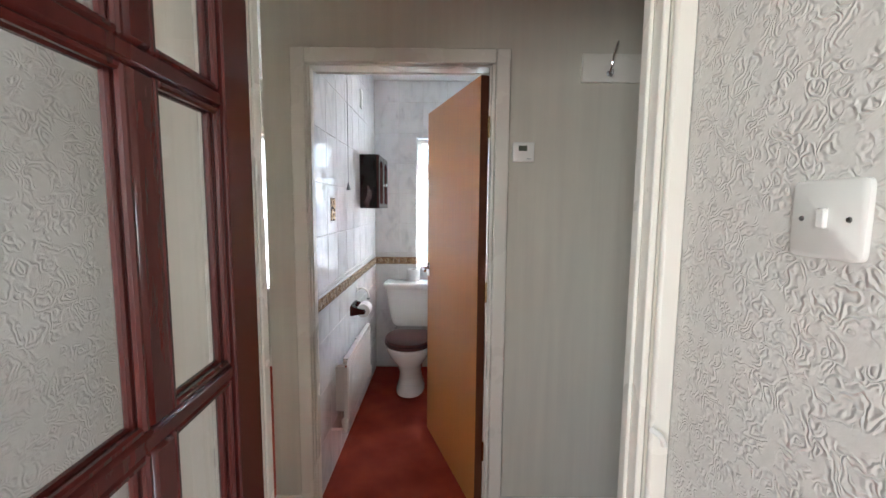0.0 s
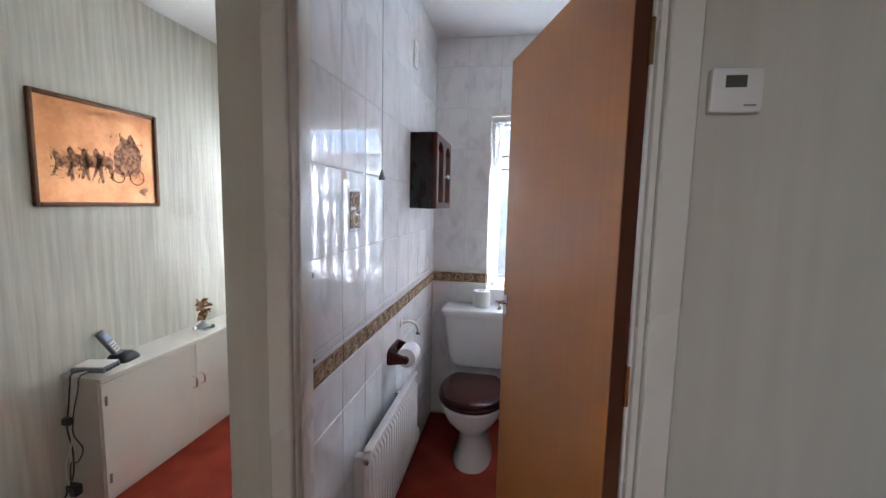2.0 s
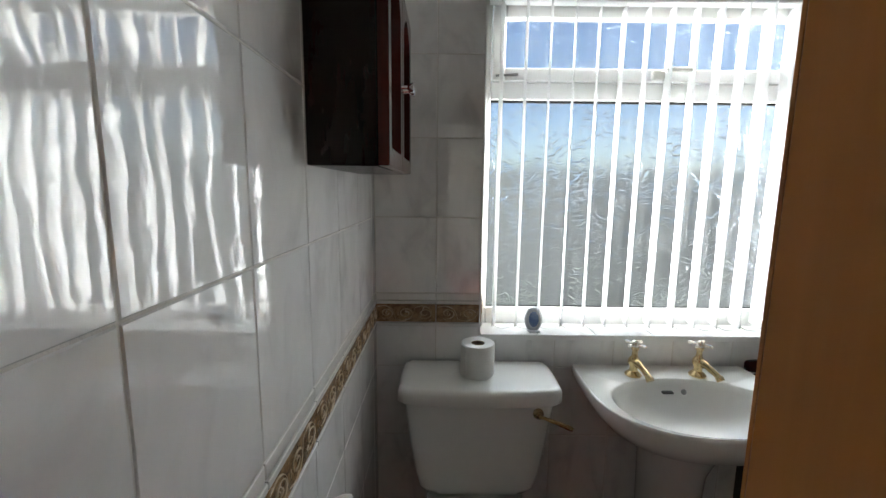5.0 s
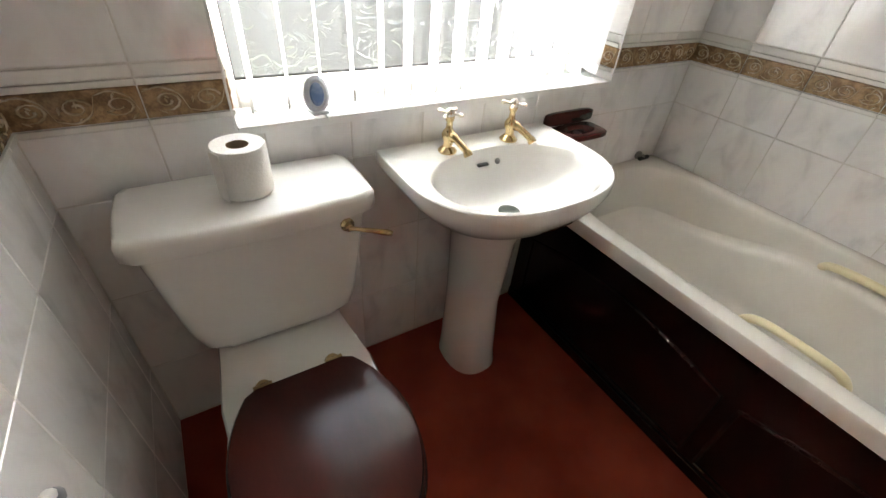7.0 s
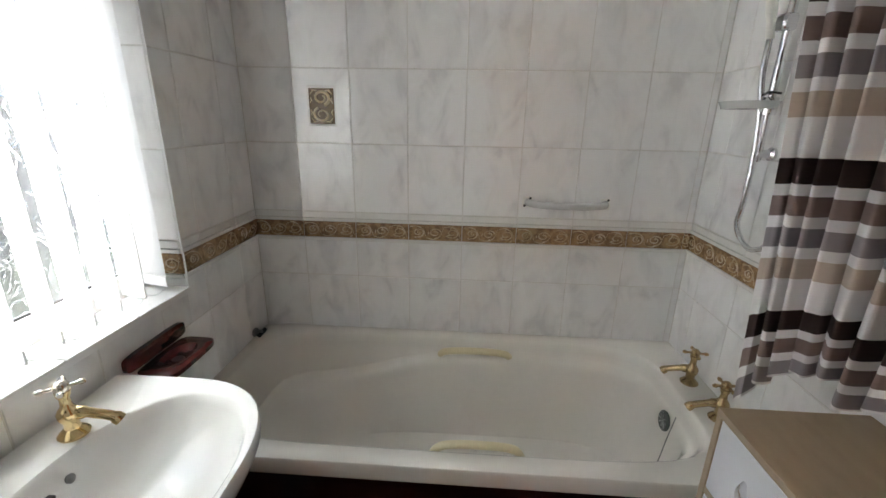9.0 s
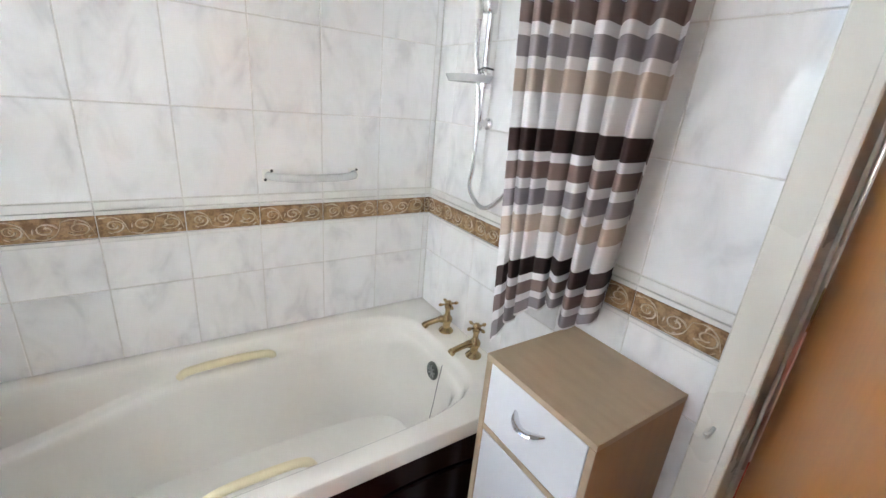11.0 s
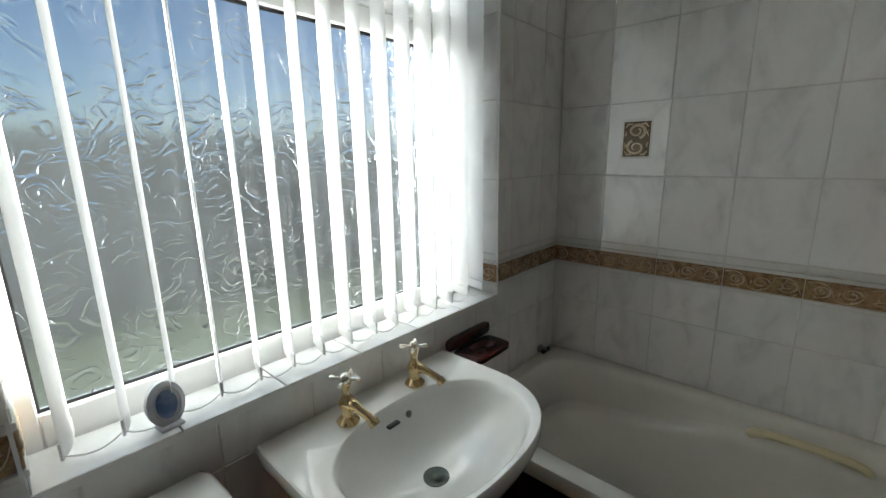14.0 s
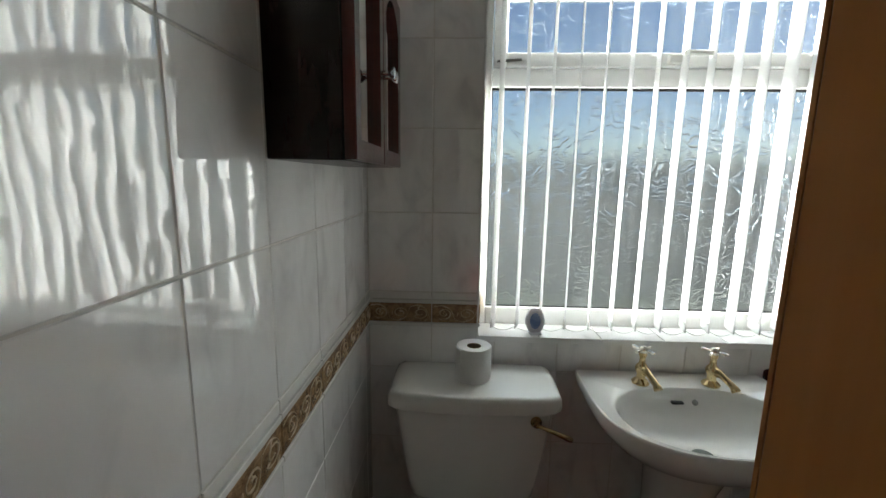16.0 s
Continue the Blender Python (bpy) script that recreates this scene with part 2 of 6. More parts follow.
def striped_curtain(name):
    """Polyester curtain with bands of dark brown, taupe, grey and beige on white, repeating downwards."""
    m = fabric(name, (0.8, 0.79, 0.78), 0.25)
    nt = m.node_tree
    tc = nt.nodes.new("ShaderNodeTexCoord")
    sep = nt.nodes.new("ShaderNodeSeparateXYZ")
    nt.links.new(tc.outputs["UV"], sep.inputs[0])
    fr = nt.nodes.new("ShaderNodeMath")
    fr.operation = "FRACT"
    nt.links.new(sep.outputs["Y"], fr.inputs[0])
    ramp = nt.nodes.new("ShaderNodeValToRGB")
    cr = ramp.color_ramp
    cr.interpolation = "CONSTANT"
    white, dark, brown, grey, beige = (0.80, 0.78, 0.78, 1), (0.045, 0.022, 0.02, 1), (0.24, 0.17, 0.155, 1), (0.30, 0.27, 0.28, 1), (0.52, 0.43, 0.36, 1)
    bands = ((0.0, dark), (0.155, white), (0.225, brown), (0.35, white), (0.425, grey), (0.55, white), (0.625, beige), (0.765, white))
    cr.elements[0].position, cr.elements[0].color = bands[0]
    cr.elements[1].position, cr.elements[1].color = bands[1]
    for pos, c in bands[2:]:
        cr.elements.new(pos).color = c
    nt.links.new(fr.outputs[0], ramp.inputs["Fac"])
    for node in nt.nodes:
        if node.type == "BSDF_PRINCIPLED":
            nt.links.new(ramp.outputs["Color"], node.inputs["Base Color"])
        if node.type == "BSDF_TRANSLUCENT":
            nt.links.new(ramp.outputs["Color"], node.inputs["Color"])
    return m


TILE = marble_tile("glazed_marble_tile")
GROUT = mat("grout", (0.70, 0.68, 0.64), 0.8, second=(0.58, 0.56, 0.52), scale=20, bump=0.3, bump_scale=300)
TRIM_WHITE = mat("glazed_trim", (0.78, 0.77, 0.74), 0.08, second=(0.68, 0.67, 0.64), rnd=7)
BORDER = mat("border_ground", (0.40, 0.255, 0.135), 0.16, second=(0.21, 0.125, 0.065), scale=45, amount=1.0, bump=0.5, bump_scale=180, rnd=9)
SCROLL = mat("border_scroll", (0.66, 0.54, 0.40), 0.1, second=(0.46, 0.33, 0.20), scale=40, amount=0.9, rnd=5)
CARPET = mat("red_carpet", (0.38, 0.062, 0.034), 0.95, second=(0.25, 0.034, 0.019), scale=5, amount=0.7, bump=0.8, bump_scale=420, spec=0.1)
RIBBED = mat("ribbed_paper", (0.66, 0.65, 0.56), 0.7, second=(0.52, 0.51, 0.44), scale=4.0, amount=0.8, bump=0.5, bump_scale=9, stretch=(9, 9, 0.45), dist=0.004)
HALL_PAPER = mat("beige_hall_paper", (0.58, 0.55, 0.46), 0.75, second=(0.53, 0.50, 0.42), scale=3.0, amount=0.6, bump=0.25, bump_scale=9, stretch=(9, 9, 0.45), dist=0.003)
DECOR_GOLD = mat("decor_gold", (0.88, 0.82, 0.68), 0.15, second=(0.78, 0.58, 0.28), scale=40)
DECOR_GROUND = mat("decor_ground", (0.20, 0.125, 0.065), 0.18, second=(0.13, 0.08, 0.04), scale=40)
PALE_METAL = mat("pale_metal", (0.80, 0.76, 0.68), 0.14, 1.0, second=(0.68, 0.62, 0.52), scale=30)
BRONZE = mat("dark_bronze", (0.42, 0.22, 0.12), 0.32, 0.7, second=(0.24, 0.12, 0.06), scale=40, amount=0.8)
DRAIN = mat("tarnished_metal", (0.10, 0.11, 0.10), 0.35, 0.7, second=(0.05, 0.06, 0.05), scale=40)
EMBOSSED = embossed_paper("embossed_paper")
GLOSS_WHITE = mat("white_gloss_paint", (0.74, 0.71, 0.63), 0.28, second=(0.71, 0.68, 0.60), scale=3, bump=0.05, bump_scale=40)
CEILING_PAINT = mat("ceiling_paint", (0.82, 0.82, 0.80), 0.85, second=(0.76, 0.76, 0.74), scale=3, bump=0.1, bump_scale=120)
PLASTER = mat("plain_plaster", (0.62, 0.60, 0.55), 0.85, second=(0.55, 0.53, 0.48), scale=3, bump=0.1, bump_scale=90)
VENEER = mat("teak_veneer", (0.53, 0.215, 0.062), 0.33, second=(0.48, 0.189, 0.052), scale=4, amount=0.5, bump_scale=22, stretch=(14, 14, 0.5), spec=0.35, gloss_vary=0.02)
LIPPING = mat("dark_lipping", (0.10, 0.03, 0.012), 0.4, stretch=(6, 6, 0.5))
MAHOGANY = mat("dark_mahogany", (0.018, 0.005, 0.005), 0.22, second=(0.010, 0.003, 0.003), scale=6, bump=0.05, bump_scale=40, stretch=(5, 5, 1), spec=0.28)
SEATWOOD = mat("mahogany_seat", (0.050, 0.010, 0.008), 0.17, second=(0.028, 0.006, 0.005), scale=4, stretch=(3, 1, 2), amount=0.5, spec=0.25)
REDWOOD = mat("stained_hardwood", (0.080, 0.015, 0.012), 0.22, second=(0.045, 0.009, 0.008), scale=8, stretch=(8, 8, 1.2), amount=0.45, coat=0.1, spec=0.4)
CERAMIC = mat("vitreous_china", (0.80, 0.79, 0.76), 0.07, second=(0.77, 0.76, 0.73), scale=4, coat=0.7)
ACRYLIC = mat("cream_acrylic", (0.78, 0.75, 0.69), 0.06, second=(0.74, 0.71, 0.65), scale=4, coat=0.7)
GRIP = mat("ivory_plastic", (0.74, 0.66, 0.44), 0.3, second=(0.68, 0.60, 0.39))
GOLD = mat("polished_gold", (0.80, 0.63, 0.36), 0.12, 1.0, second=(0.68, 0.50, 0.26), scale=30)
BRASS = mat("aged_brass", (0.52, 0.38, 0.20), 0.22, 1.0, second=(0.32, 0.22, 0.11), scale=30)
CHROME = mat("chrome", (0.78, 0.78, 0.80), 0.08, 1.0, second=(0.65, 0.65, 0.67))
STEEL = mat("dull_steel", (0.30, 0.30, 0.30), 0.35, 1.0, second=(0.16, 0.16, 0.15), scale=40)
UPVC = mat("white_upvc", (0.80, 0.80, 0.79), 0.22, second=(0.74, 0.74, 0.73), scale=3)
RADIATOR = mat("radiator_enamel", (0.80, 0.79, 0.75), 0.25, second=(0.74, 0.73, 0.69), scale=4)
WHITE_PLASTIC = mat("white_plastic", (0.76, 0.75, 0.70), 0.3, second=(0.70, 0.69, 0.64), scale=10)
BLACK_PLASTIC = mat("black_plastic", (0.02, 0.02, 0.022), 0.35, second=(0.012, 0.012, 0.013), scale=20)
GREY_PLASTIC = mat("grey_plastic", (0.25, 0.26, 0.27), 0.4, second=(0.18, 0.19, 0.20))
PAPER = mat("tissue_paper", (0.80, 0.79, 0.77), 0.95, second=(0.74, 0.73, 0.71), scale=30, bump=0.3, bump_scale=200)
CARD = mat("cardboard", (0.35, 0.26, 0.17), 0.9)
MIRROR = mat("mirror_glass", (0.85, 0.86, 0.86), 0.03, 1.0, second=(0.80, 0.81, 0.81), scale=2)
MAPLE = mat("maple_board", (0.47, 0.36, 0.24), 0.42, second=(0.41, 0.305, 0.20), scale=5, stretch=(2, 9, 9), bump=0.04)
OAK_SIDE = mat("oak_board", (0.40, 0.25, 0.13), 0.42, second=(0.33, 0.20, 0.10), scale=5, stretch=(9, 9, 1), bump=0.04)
WHITE_BOARD = mat("white_melamine", (0.80, 0.81, 0.83), 0.25, second=(0.76, 0.77, 0.79), scale=3)
CREAM_BOARD = mat("cream_painted_board", (0.76, 0.73, 0.66), 0.35, second=(0.70, 0.67, 0.60), scale=4, bump=0.05)
COPPER = mat("copper_plate", (0.80, 0.40, 0.20), 0.38, 0.8, second=(0.58, 0.25, 0.11), scale=5, amount=0.8, bump=0.1)
ETCHED = mat("etched_brown", (0.22, 0.095, 0.05), 0.5, 0.3, second=(0.46, 0.21, 0.10), scale=60, amount=1.0)
FRAME_WOOD = mat("walnut_frame", (0.22, 0.095, 0.04), 0.35, second=(0.14, 0.055, 0.025), scale=20)
GLASS = clear_glass("clear_glass")
OBSCURE = obscured_glass("patterned_glass")
ACRYLIC_CLEAR = clear_glass("clear_plastic", (0.95, 0.97, 0.97))
LOUVRE = fabric("blind_fabric", (0.80, 0.80, 0.80), 0.34)
FROSTED = mat("frosted_plastic", (0.60, 0.61, 0.60), 0.16, second=(0.52, 0.53, 0.52), scale=12)
CURTAIN = striped_curtain("striped_polyester")
TEAL = mat("teal_plastic", (0.01, 0.16, 0.15), 0.35, second=(0.008, 0.11, 0.10))
BLUE = mat("blue_enamel", (0.12, 0.20, 0.42), 0.3, second=(0.30, 0.38, 0.56), scale=40, amount=0.9)
STONEWARE = mat("pale_resin", (0.66, 0.67, 0.70), 0.4, second=(0.55, 0.56, 0.60), scale=30, bump=0.2, bump_scale=150)
LCD = mat("lcd_display", (0.10, 0.11, 0.08), 0.2, second=(0.08, 0.09, 0.07))
FENCE_WOOD = mat("weathered_fence", (0.20, 0.20, 0.19), 0.9, second=(0.13, 0.13, 0.12), scale=3, stretch=(8, 8, 1), bump=0.3, rnd=5)
GRAVEL = mat("garden_ground", (0.26, 0.26, 0.22), 0.95, second=(0.14, 0.17, 0.09), scale=2, bump=0.5)


# ---- mesh helpers ----
def thing(name, label, category, at=(0, 0, 0), rz=0.0, group="", kind=""):
    ob = new(name)
    ob.empty_display_size = 0.05
    ob.matrix_world = pose(at[0], at[1], at[2], 0, 0, rz)
    return tagged(ob, label, category, group, kind)


def part(name, bm, material, parent=None, label="", smooth=True, sharp=40):
    """One mesh object from a bmesh, under its thing or part."""
    me = bpy.data.meshes.new(name)
    bmesh.ops.recalc_face_normals(bm, faces=bm.faces[:])
    if smooth:
        for f in bm.faces:
            f.smooth = True
        limit = radians(sharp)
        for e in bm.edges:
            if len(e.link_faces) == 2 and e.calc_face_angle(0) > limit:
                e.smooth = False
    bm.to_mesh(me)
    bm.free()
    me.materials.append(material)
    ob = new(name, me)
    if parent is not None:
        ob.parent = parent
    if label:
        ob["label"] = label
    return ob


def boxes(*specs, bevel=0.0, seg=1):
    """A bmesh of boxes (x0, y0, z0, x1, y1, z1)."""
    bm = bmesh.new()
    for x0, y0, z0, x1, y1, z1 in specs:
        m = Matrix.LocRotScale(((x0 + x1) / 2, (y0 + y1) / 2, (z0 + z1) / 2), None, (abs(x1 - x0), abs(y1 - y0), abs(z1 - z0)))
        bmesh.ops.create_cube(bm, size=1, matrix=m)
    if bevel:
        bmesh.ops.bevel(bm, geom=bm.edges[:], offset=bevel, segments=seg, profile=0.5, affect="EDGES")
    return bm


def loft(rings, cap0=True, cap1=True, bm=None, closed=True):
    """Skin a row of rings of equally many points."""
    bm = bm or bmesh.new()
    rows = [[bm.verts.new(p) for p in r] for r in rings]
    n = len(rows[0])
    for a, b in zip(rows, rows[1:]):
        for i in range(n if closed else n - 1):
            j = (i + 1) % n
            bm.faces.new((a[i], a[j], b[j], b[i]))
    if cap0:
        bm.faces.new(rows[0])
    if cap1:
        bm.faces.new(rows[-1])
    return bm


def lathe(profile, at=(0, 0, 0), seg=24, m=None, bm=None):
    """Turn a profile of (radius, height) about z, placed by m or at."""
    m = m or Matrix.Translation(at)
    rings = []
    for r, h in profile:
        rings.append([m @ Vector((max(r, 1e-4) * math.cos(2 * math.pi * i / seg), max(r, 1e-4) * math.sin(2 * math.pi * i / seg), h)) for i in range(seg)])
    return loft(rings, bm=bm)


def tube(points, r, seg=8, bm=None, flat=1.0):
    """A round bar along points; r is one radius or one a point."""
    pts = [Vector(p) for p in points]
    rs = r if isinstance(r, (list, tuple)) else [r] * len(pts)
    rings = []
    up = Vector((0, 0, 1))
    side = None
    for i, p in enumerate(pts):
        d = (pts[min(i + 1, len(pts) - 1)] - pts[max(i - 1, 0)]).normalized()
        if side is None:
            side = d.cross(up)
            if side.length < 0.05:
                side = d.cross(Vector((1, 0, 0)))
        side = (side - d * side.dot(d)).normalized()
        top = d.cross(side)
        rings.append([p + rs[i] * (math.cos(2 * math.pi * k / seg) * side + flat * math.sin(2 * math.pi * k / seg) * top) for k in range(seg)])
    return loft(rings, bm=bm)


def arc(a, b, c, n=10):
    """Points of a smooth curve from a by the handle b to c."""
    a, b, c = Vector(a), Vector(b), Vector(c)
    return [(1 - t) ** 2 * a + 2 * t * (1 - t) * b + t * t * c for t in (i / n for i in range(n + 1))]


def spline(points, n=8):
    """A smooth run through points."""
    p = [Vector(q) for q in points]
    p = [2 * p[0] - p[1]] + p + [2 * p[-1] - p[-2]]
    out = []
    for i in range(1, len(p) - 2):
        for k in range(n):
            t = k / n
            out.append(0.5 * ((2 * p[i]) + (p[i + 1] - p[i - 1]) * t + (2 * p[i - 1] - 5 * p[i] + 4 * p[i + 1] - p[i + 2]) * t * t + (3 * p[i] - p[i - 1] - 3 * p[i + 1] + p[i + 2]) * t ** 3))
    return out + [p[-2]]


def oval(cx, cy, a, b, z, n=48, power=2.0):
    """A ring of points, from an ellipse (power 2) towards a rounded rectangle."""
    out = []
    for i in range(n):
        t = 2 * math.pi * i / n
        c, s = math.cos(t), math.sin(t)
        out.append(Vector((cx + a * math.copysign(abs(c) ** (2 / power), c), cy + b * math.copysign(abs(s) ** (2 / power), s), z)))
    return out


def by_angle(poly, cx, cy, z, n=64):
    """The closed outline poly, taken again at n even angles about (cx, cy)."""
    out = []
    for i in range(n):
        t = 2 * math.pi * i / n
        dx, dy = math.cos(t), math.sin(t)
        best = None
        for (x0, y0), (x1, y1) in zip(poly, poly[1:] + poly[:1]):
            ex, ey = x1 - x0, y1 - y0
            det = ex * dy - ey * dx
            if abs(det) < 1e-12:
                continue
            px, py = x0 - cx, y0 - cy
            s = (ex * py - ey * px) / det
            u = (dx * py - dy * px) / det
            if s > 0 and -1e-6 <= u <= 1 + 1e-6:
                best = s if best is None else max(best, s)
        out.append(Vector((cx + dx * (best or 0.01), cy + dy * (best or 0.01), z)))
    return out


def moved(ring, k=1.0, z=None, c=None):
    """A ring shrunk or grown by k about its middle, at height z."""
    c = c or sum(ring, Vector()) / len(ring)
    return [Vector((c.x + (p.x - c.x) * k, c.y + (p.y - c.y) * k, p.z if z is None else z)) for p in ring]


def solid(name, specs, material, label="", category="", kind="structure", bevel=0.0):
    ob = part(name, boxes(*specs, bevel=bevel), material, None, "", smooth=False)
    return tagged(ob, label, category, "", kind)


# ---- structure ----
W, L, H = 1.974, 1.644, 2.473      # bathroom: width, depth, ceiling height
WX0, WX1, WZ0, WZ1 = 0.355, 1.535, 0.885, 2.011   # bathroom window opening
HALL = -1.785                      # face of the bathroom wall in the hall
DIV0, DIV1 = -2.80, -2.735          # the wall with the glazed door

tagged(solid("floor", [(-1.6, DIV0, -0.12, 2.45, 0.15, 0.0), (-1.0, -5.6, -0.12, 1.7, DIV0, 0.0)], CARPET), "worn red carpet over the whole floor", "floor")
tagged(solid("ceiling", [(-1.7, -5.6, H, 2.5, 0.25, H + 0.12)], CEILING_PAINT), "plain white painted ceiling", "ceiling")
wall_left = tagged(solid("wall_west", [(-0.18, HALL, 0, -0.010, 0, H)], HALL_PAPER), "partition wall with cream ribbed wallpaper", "wall")
wall_north = tagged(solid("wall_north", [
    (-1.6, 0.010, 0, 2.2, 0.15, 0.70), (-0.30, 0.010, 0.70, 2.2, 0.15, WZ0), (-1.6, 0.010, 2.03, 2.2, 0.15, H), (-1.6, 0.010, 0.70, -1.44, 0.15, 2.03),
    (-0.30, 0.010, WZ0, WX0 - 0.006, 0.15, 2.03), (WX1 + 0.006, 0.010, WZ0, 2.2, 0.15, 2.03)], RIBBED), "outer wall with cream ribbed wallpaper", "wall")
wall_east = tagged(solid("wall_east", [(W + 0.010, HALL + 0.13, 0, W + 0.14, 0.010, H)], PLASTER), "plain plastered wall behind the bath", "wall")
wall_south = tagged(solid("wall_south", [(0.80, HALL, 0, 2.35, -L - 0.010, H), (-0.010, HALL, 2.035, 0.80, -L - 0.010, H)], HALL_PAPER), "hall wall with beige ribbed wallpaper", "wall")
tagged(solid("wall_hall_end", [(2.35, DIV0, 0, 2.45, HALL + 0.13, H)], HALL_PAPER), "hall end wall with ribbed wallpaper", "wall")
tagged(solid("wall_picture", [(-1.6, DIV0, 0, -1.5, 0.010, H)], RIBBED), "pale green-cream wall with ribbed wallpaper", "wall")
tagged(solid("wall_divider", [(-1.6, DIV0, 0, 0.195, DIV1, H), (0.99, DIV0, 0, 2.45, DIV1, H), (0.195, DIV0, 2.03, 0.99, DIV1, H)], HALL_PAPER), "partition with beige ribbed wallpaper", "wall")
tagged(solid("wall_landing_right", [(1.032, -3.9, 0, 1.132, DIV0, H)], EMBOSSED), "wall with raised floral white wallpaper", "wall")
# the opening in this wall is made up, for the side fill lamp
tagged(solid("wall_landing_side", [(1.132, -3.9, 0, 1.6, -3.8, H), (1.6, -5.5, 0, 1.7, -3.8, 0.9), (1.6, -5.5, 2.1, 1.7, -3.8, H), (1.6, -5.5, 0.9, 1.7, -5.16, 2.1), (1.6, -4.34, 0.9, 1.7, -3.8, 2.1)], EMBOSSED), "wall with raised floral white wallpaper", "wall")
tagged(solid("wall_landing_left", [(-0.10, -3.9, 0, 0.0, DIV0, H), (-0.9, -3.9, 0, -0.1, -3.8, H), (-1.0, -5.5, 0, -0.9, -3.8, H)], EMBOSSED), "wall with raised floral white wallpaper", "wall")
# unseen wall; its opening is made up to let the fill lamp in
tagged(solid("wall_landing_back", [(-1.0, -5.6, 0, 1.7, -5.5, 0.9), (-1.0, -5.6, 2.1, 1.7, -5.5, H), (-1.0, -5.6, 0.9, -0.84, -5.5, 2.1), (0.0, -5.6, 0.9, 1.7, -5.5, 2.1)], PLASTER), "unseen plain wall with an opening made for an added lamp", "wall")
tagged(solid("ground", [(-300, -400, -0.6, 300, 400, -0.25)], GRAVEL), "garden ground of gravel and grass", "ground")

# beds of grout behind the tiles
for nm, specs, par in (
    ("tile_bed", [(-0.010, HALL + 0.10, 0, -0.0014, 0.0, H)], wall_left),
    ("tile_bed", [(-0.001, 0.0014, 0, W, 0.010, WZ0 - 0.004), (-0.001, 0.0014, WZ0 - 0.004, WX0 - 0.002, 0.010, H), (WX1 + 0.002, 0.0014, WZ0 - 0.004, W, 0.010, H), (WX0 - 0.002, 0.0014, WZ1 + 0.004, WX1 + 0.002, 0.010, H),
                  (WX0 - 0.006, 0.010, WZ0 - 0.010, WX1 + 0.006, 0.13, WZ0 - 0.004), (WX0 - 0.010, 0.010, WZ0 - 0.004, WX0 - 0.004, 0.13, WZ1), (WX1 + 0.004, 0.010, WZ0 - 0.004, WX1 + 0.010, 0.13, WZ1), (WX0, 0.010, WZ1 + 0.004, WX1, 0.13, WZ1 + 0.012)], wall_north),
    ("tile_bed", [(W + 0.0014, -L, 0, W + 0.010, 0.001, H)], wall_east),
    ("tile_bed", [(0.80, -L - 0.010, 0, W + 0.001, -L - 0.0014, H), (-0.001, -L - 0.010, 2.035, 0.80, -L - 0.0014, H)], wall_south)):
    part(nm, boxes(*specs), GROUT, par, smooth=False)


# ---- doorways ----
def architrave(name, label, x0, x1, ztop, w, y_face, out):
    """Painted moulding round an opening, on the wall's face."""
    d = 0.016 * out
    t = thing(name, label, "door trim", kind="structure")
    for nm, s in (("moulding", (x0 - w, y_face, 0, x0, y_face + d, ztop + w)), ("moulding", (x1, y_face, 0, x1 + w, y_face + d, ztop + w)), ("moulding", (x0, y_face, ztop, x1, y_face + d, ztop + w))):
        s = (s[0], min(s[1], s[4]), s[2], s[3], max(s[1], s[4]), s[5])
        part(nm, boxes(s, bevel=0.004), GLOSS_WHITE, t)
    return t


trim_hall = architrave("trim_bathroom_door", "cream gloss painted architrave round the bathroom door", 0.0, 0.80, 2.022, 0.060, HALL, -1)
lining = thing("door_lining", "white gloss painted lining of the bathroom doorway", "door frame", kind="structure")
part("jamb", boxes((-0.003, HALL + 0.002, 0, 0.006, -1.694, 2.026), bevel=0.002), GLOSS_WHITE, lining)
part("jamb", boxes((0.785, HALL + 0.002, 0, 0.7995, -L - 0.012, 2.026), bevel=0.002), GLOSS_WHITE, lining)
part("head", boxes((-0.003, HALL + 0.002, 2.026, 0.7995, -L - 0.012, 2.034), bevel=0.002), GLOSS_WHITE, lining)
part("stop", boxes((0.006, -1.765, 0, 0.013, -1.73, 2.026), bevel=0.002), GLOSS_WHITE, lining)
part("stop", boxes((0.777, -1.765, 0, 0.785, -1.73, 2.026), bevel=0.002), GLOSS_WHITE, lining)
part("stop", boxes((0.013, -1.765, 2.019, 0.777, -1.73, 2.026), bevel=0.002), GLOSS_WHITE, lining)
# black discs stand for the dark insides of two screw holes
for z in (1.007, 1.243):
    part("keep", lathe([(0.008, 0), (0.008, 0.002), (0.004, 0.003)], seg=12, m=pose(0.0002, -1.684, z, 0, 90, 0)), BLACK_PLASTIC, lining, "small screw hole shown as a black disc")
trim_bath = thing("trim_inside_door", "white gloss architrave beside wall tiles", "door trim", kind="structure")
part("moulding", boxes((0.784, -L + 0.002, 0, 0.850, -L + 0.018, 2.09), bevel=0.004), GLOSS_WHITE, trim_bath)
part("bead", boxes((0.775, -L + 0.002, 0, 0.792, -L + 0.024, 2.02), bevel=0.003), GLOSS_WHITE, trim_bath)
part("moulding", boxes((0.0, -L + 0.002, 2.024, 0.783, -L + 0.018, 2.09), bevel=0.004), GLOSS_WHITE, trim_bath)
part("hook", tube(arc((0.818, -L + 0.018, 0.80), (0.818, -L + 0.045, 0.775), (0.818, -L + 0.05, 0.80), 6), 0.004), WHITE_PLASTIC, trim_bath, "painted little hook")

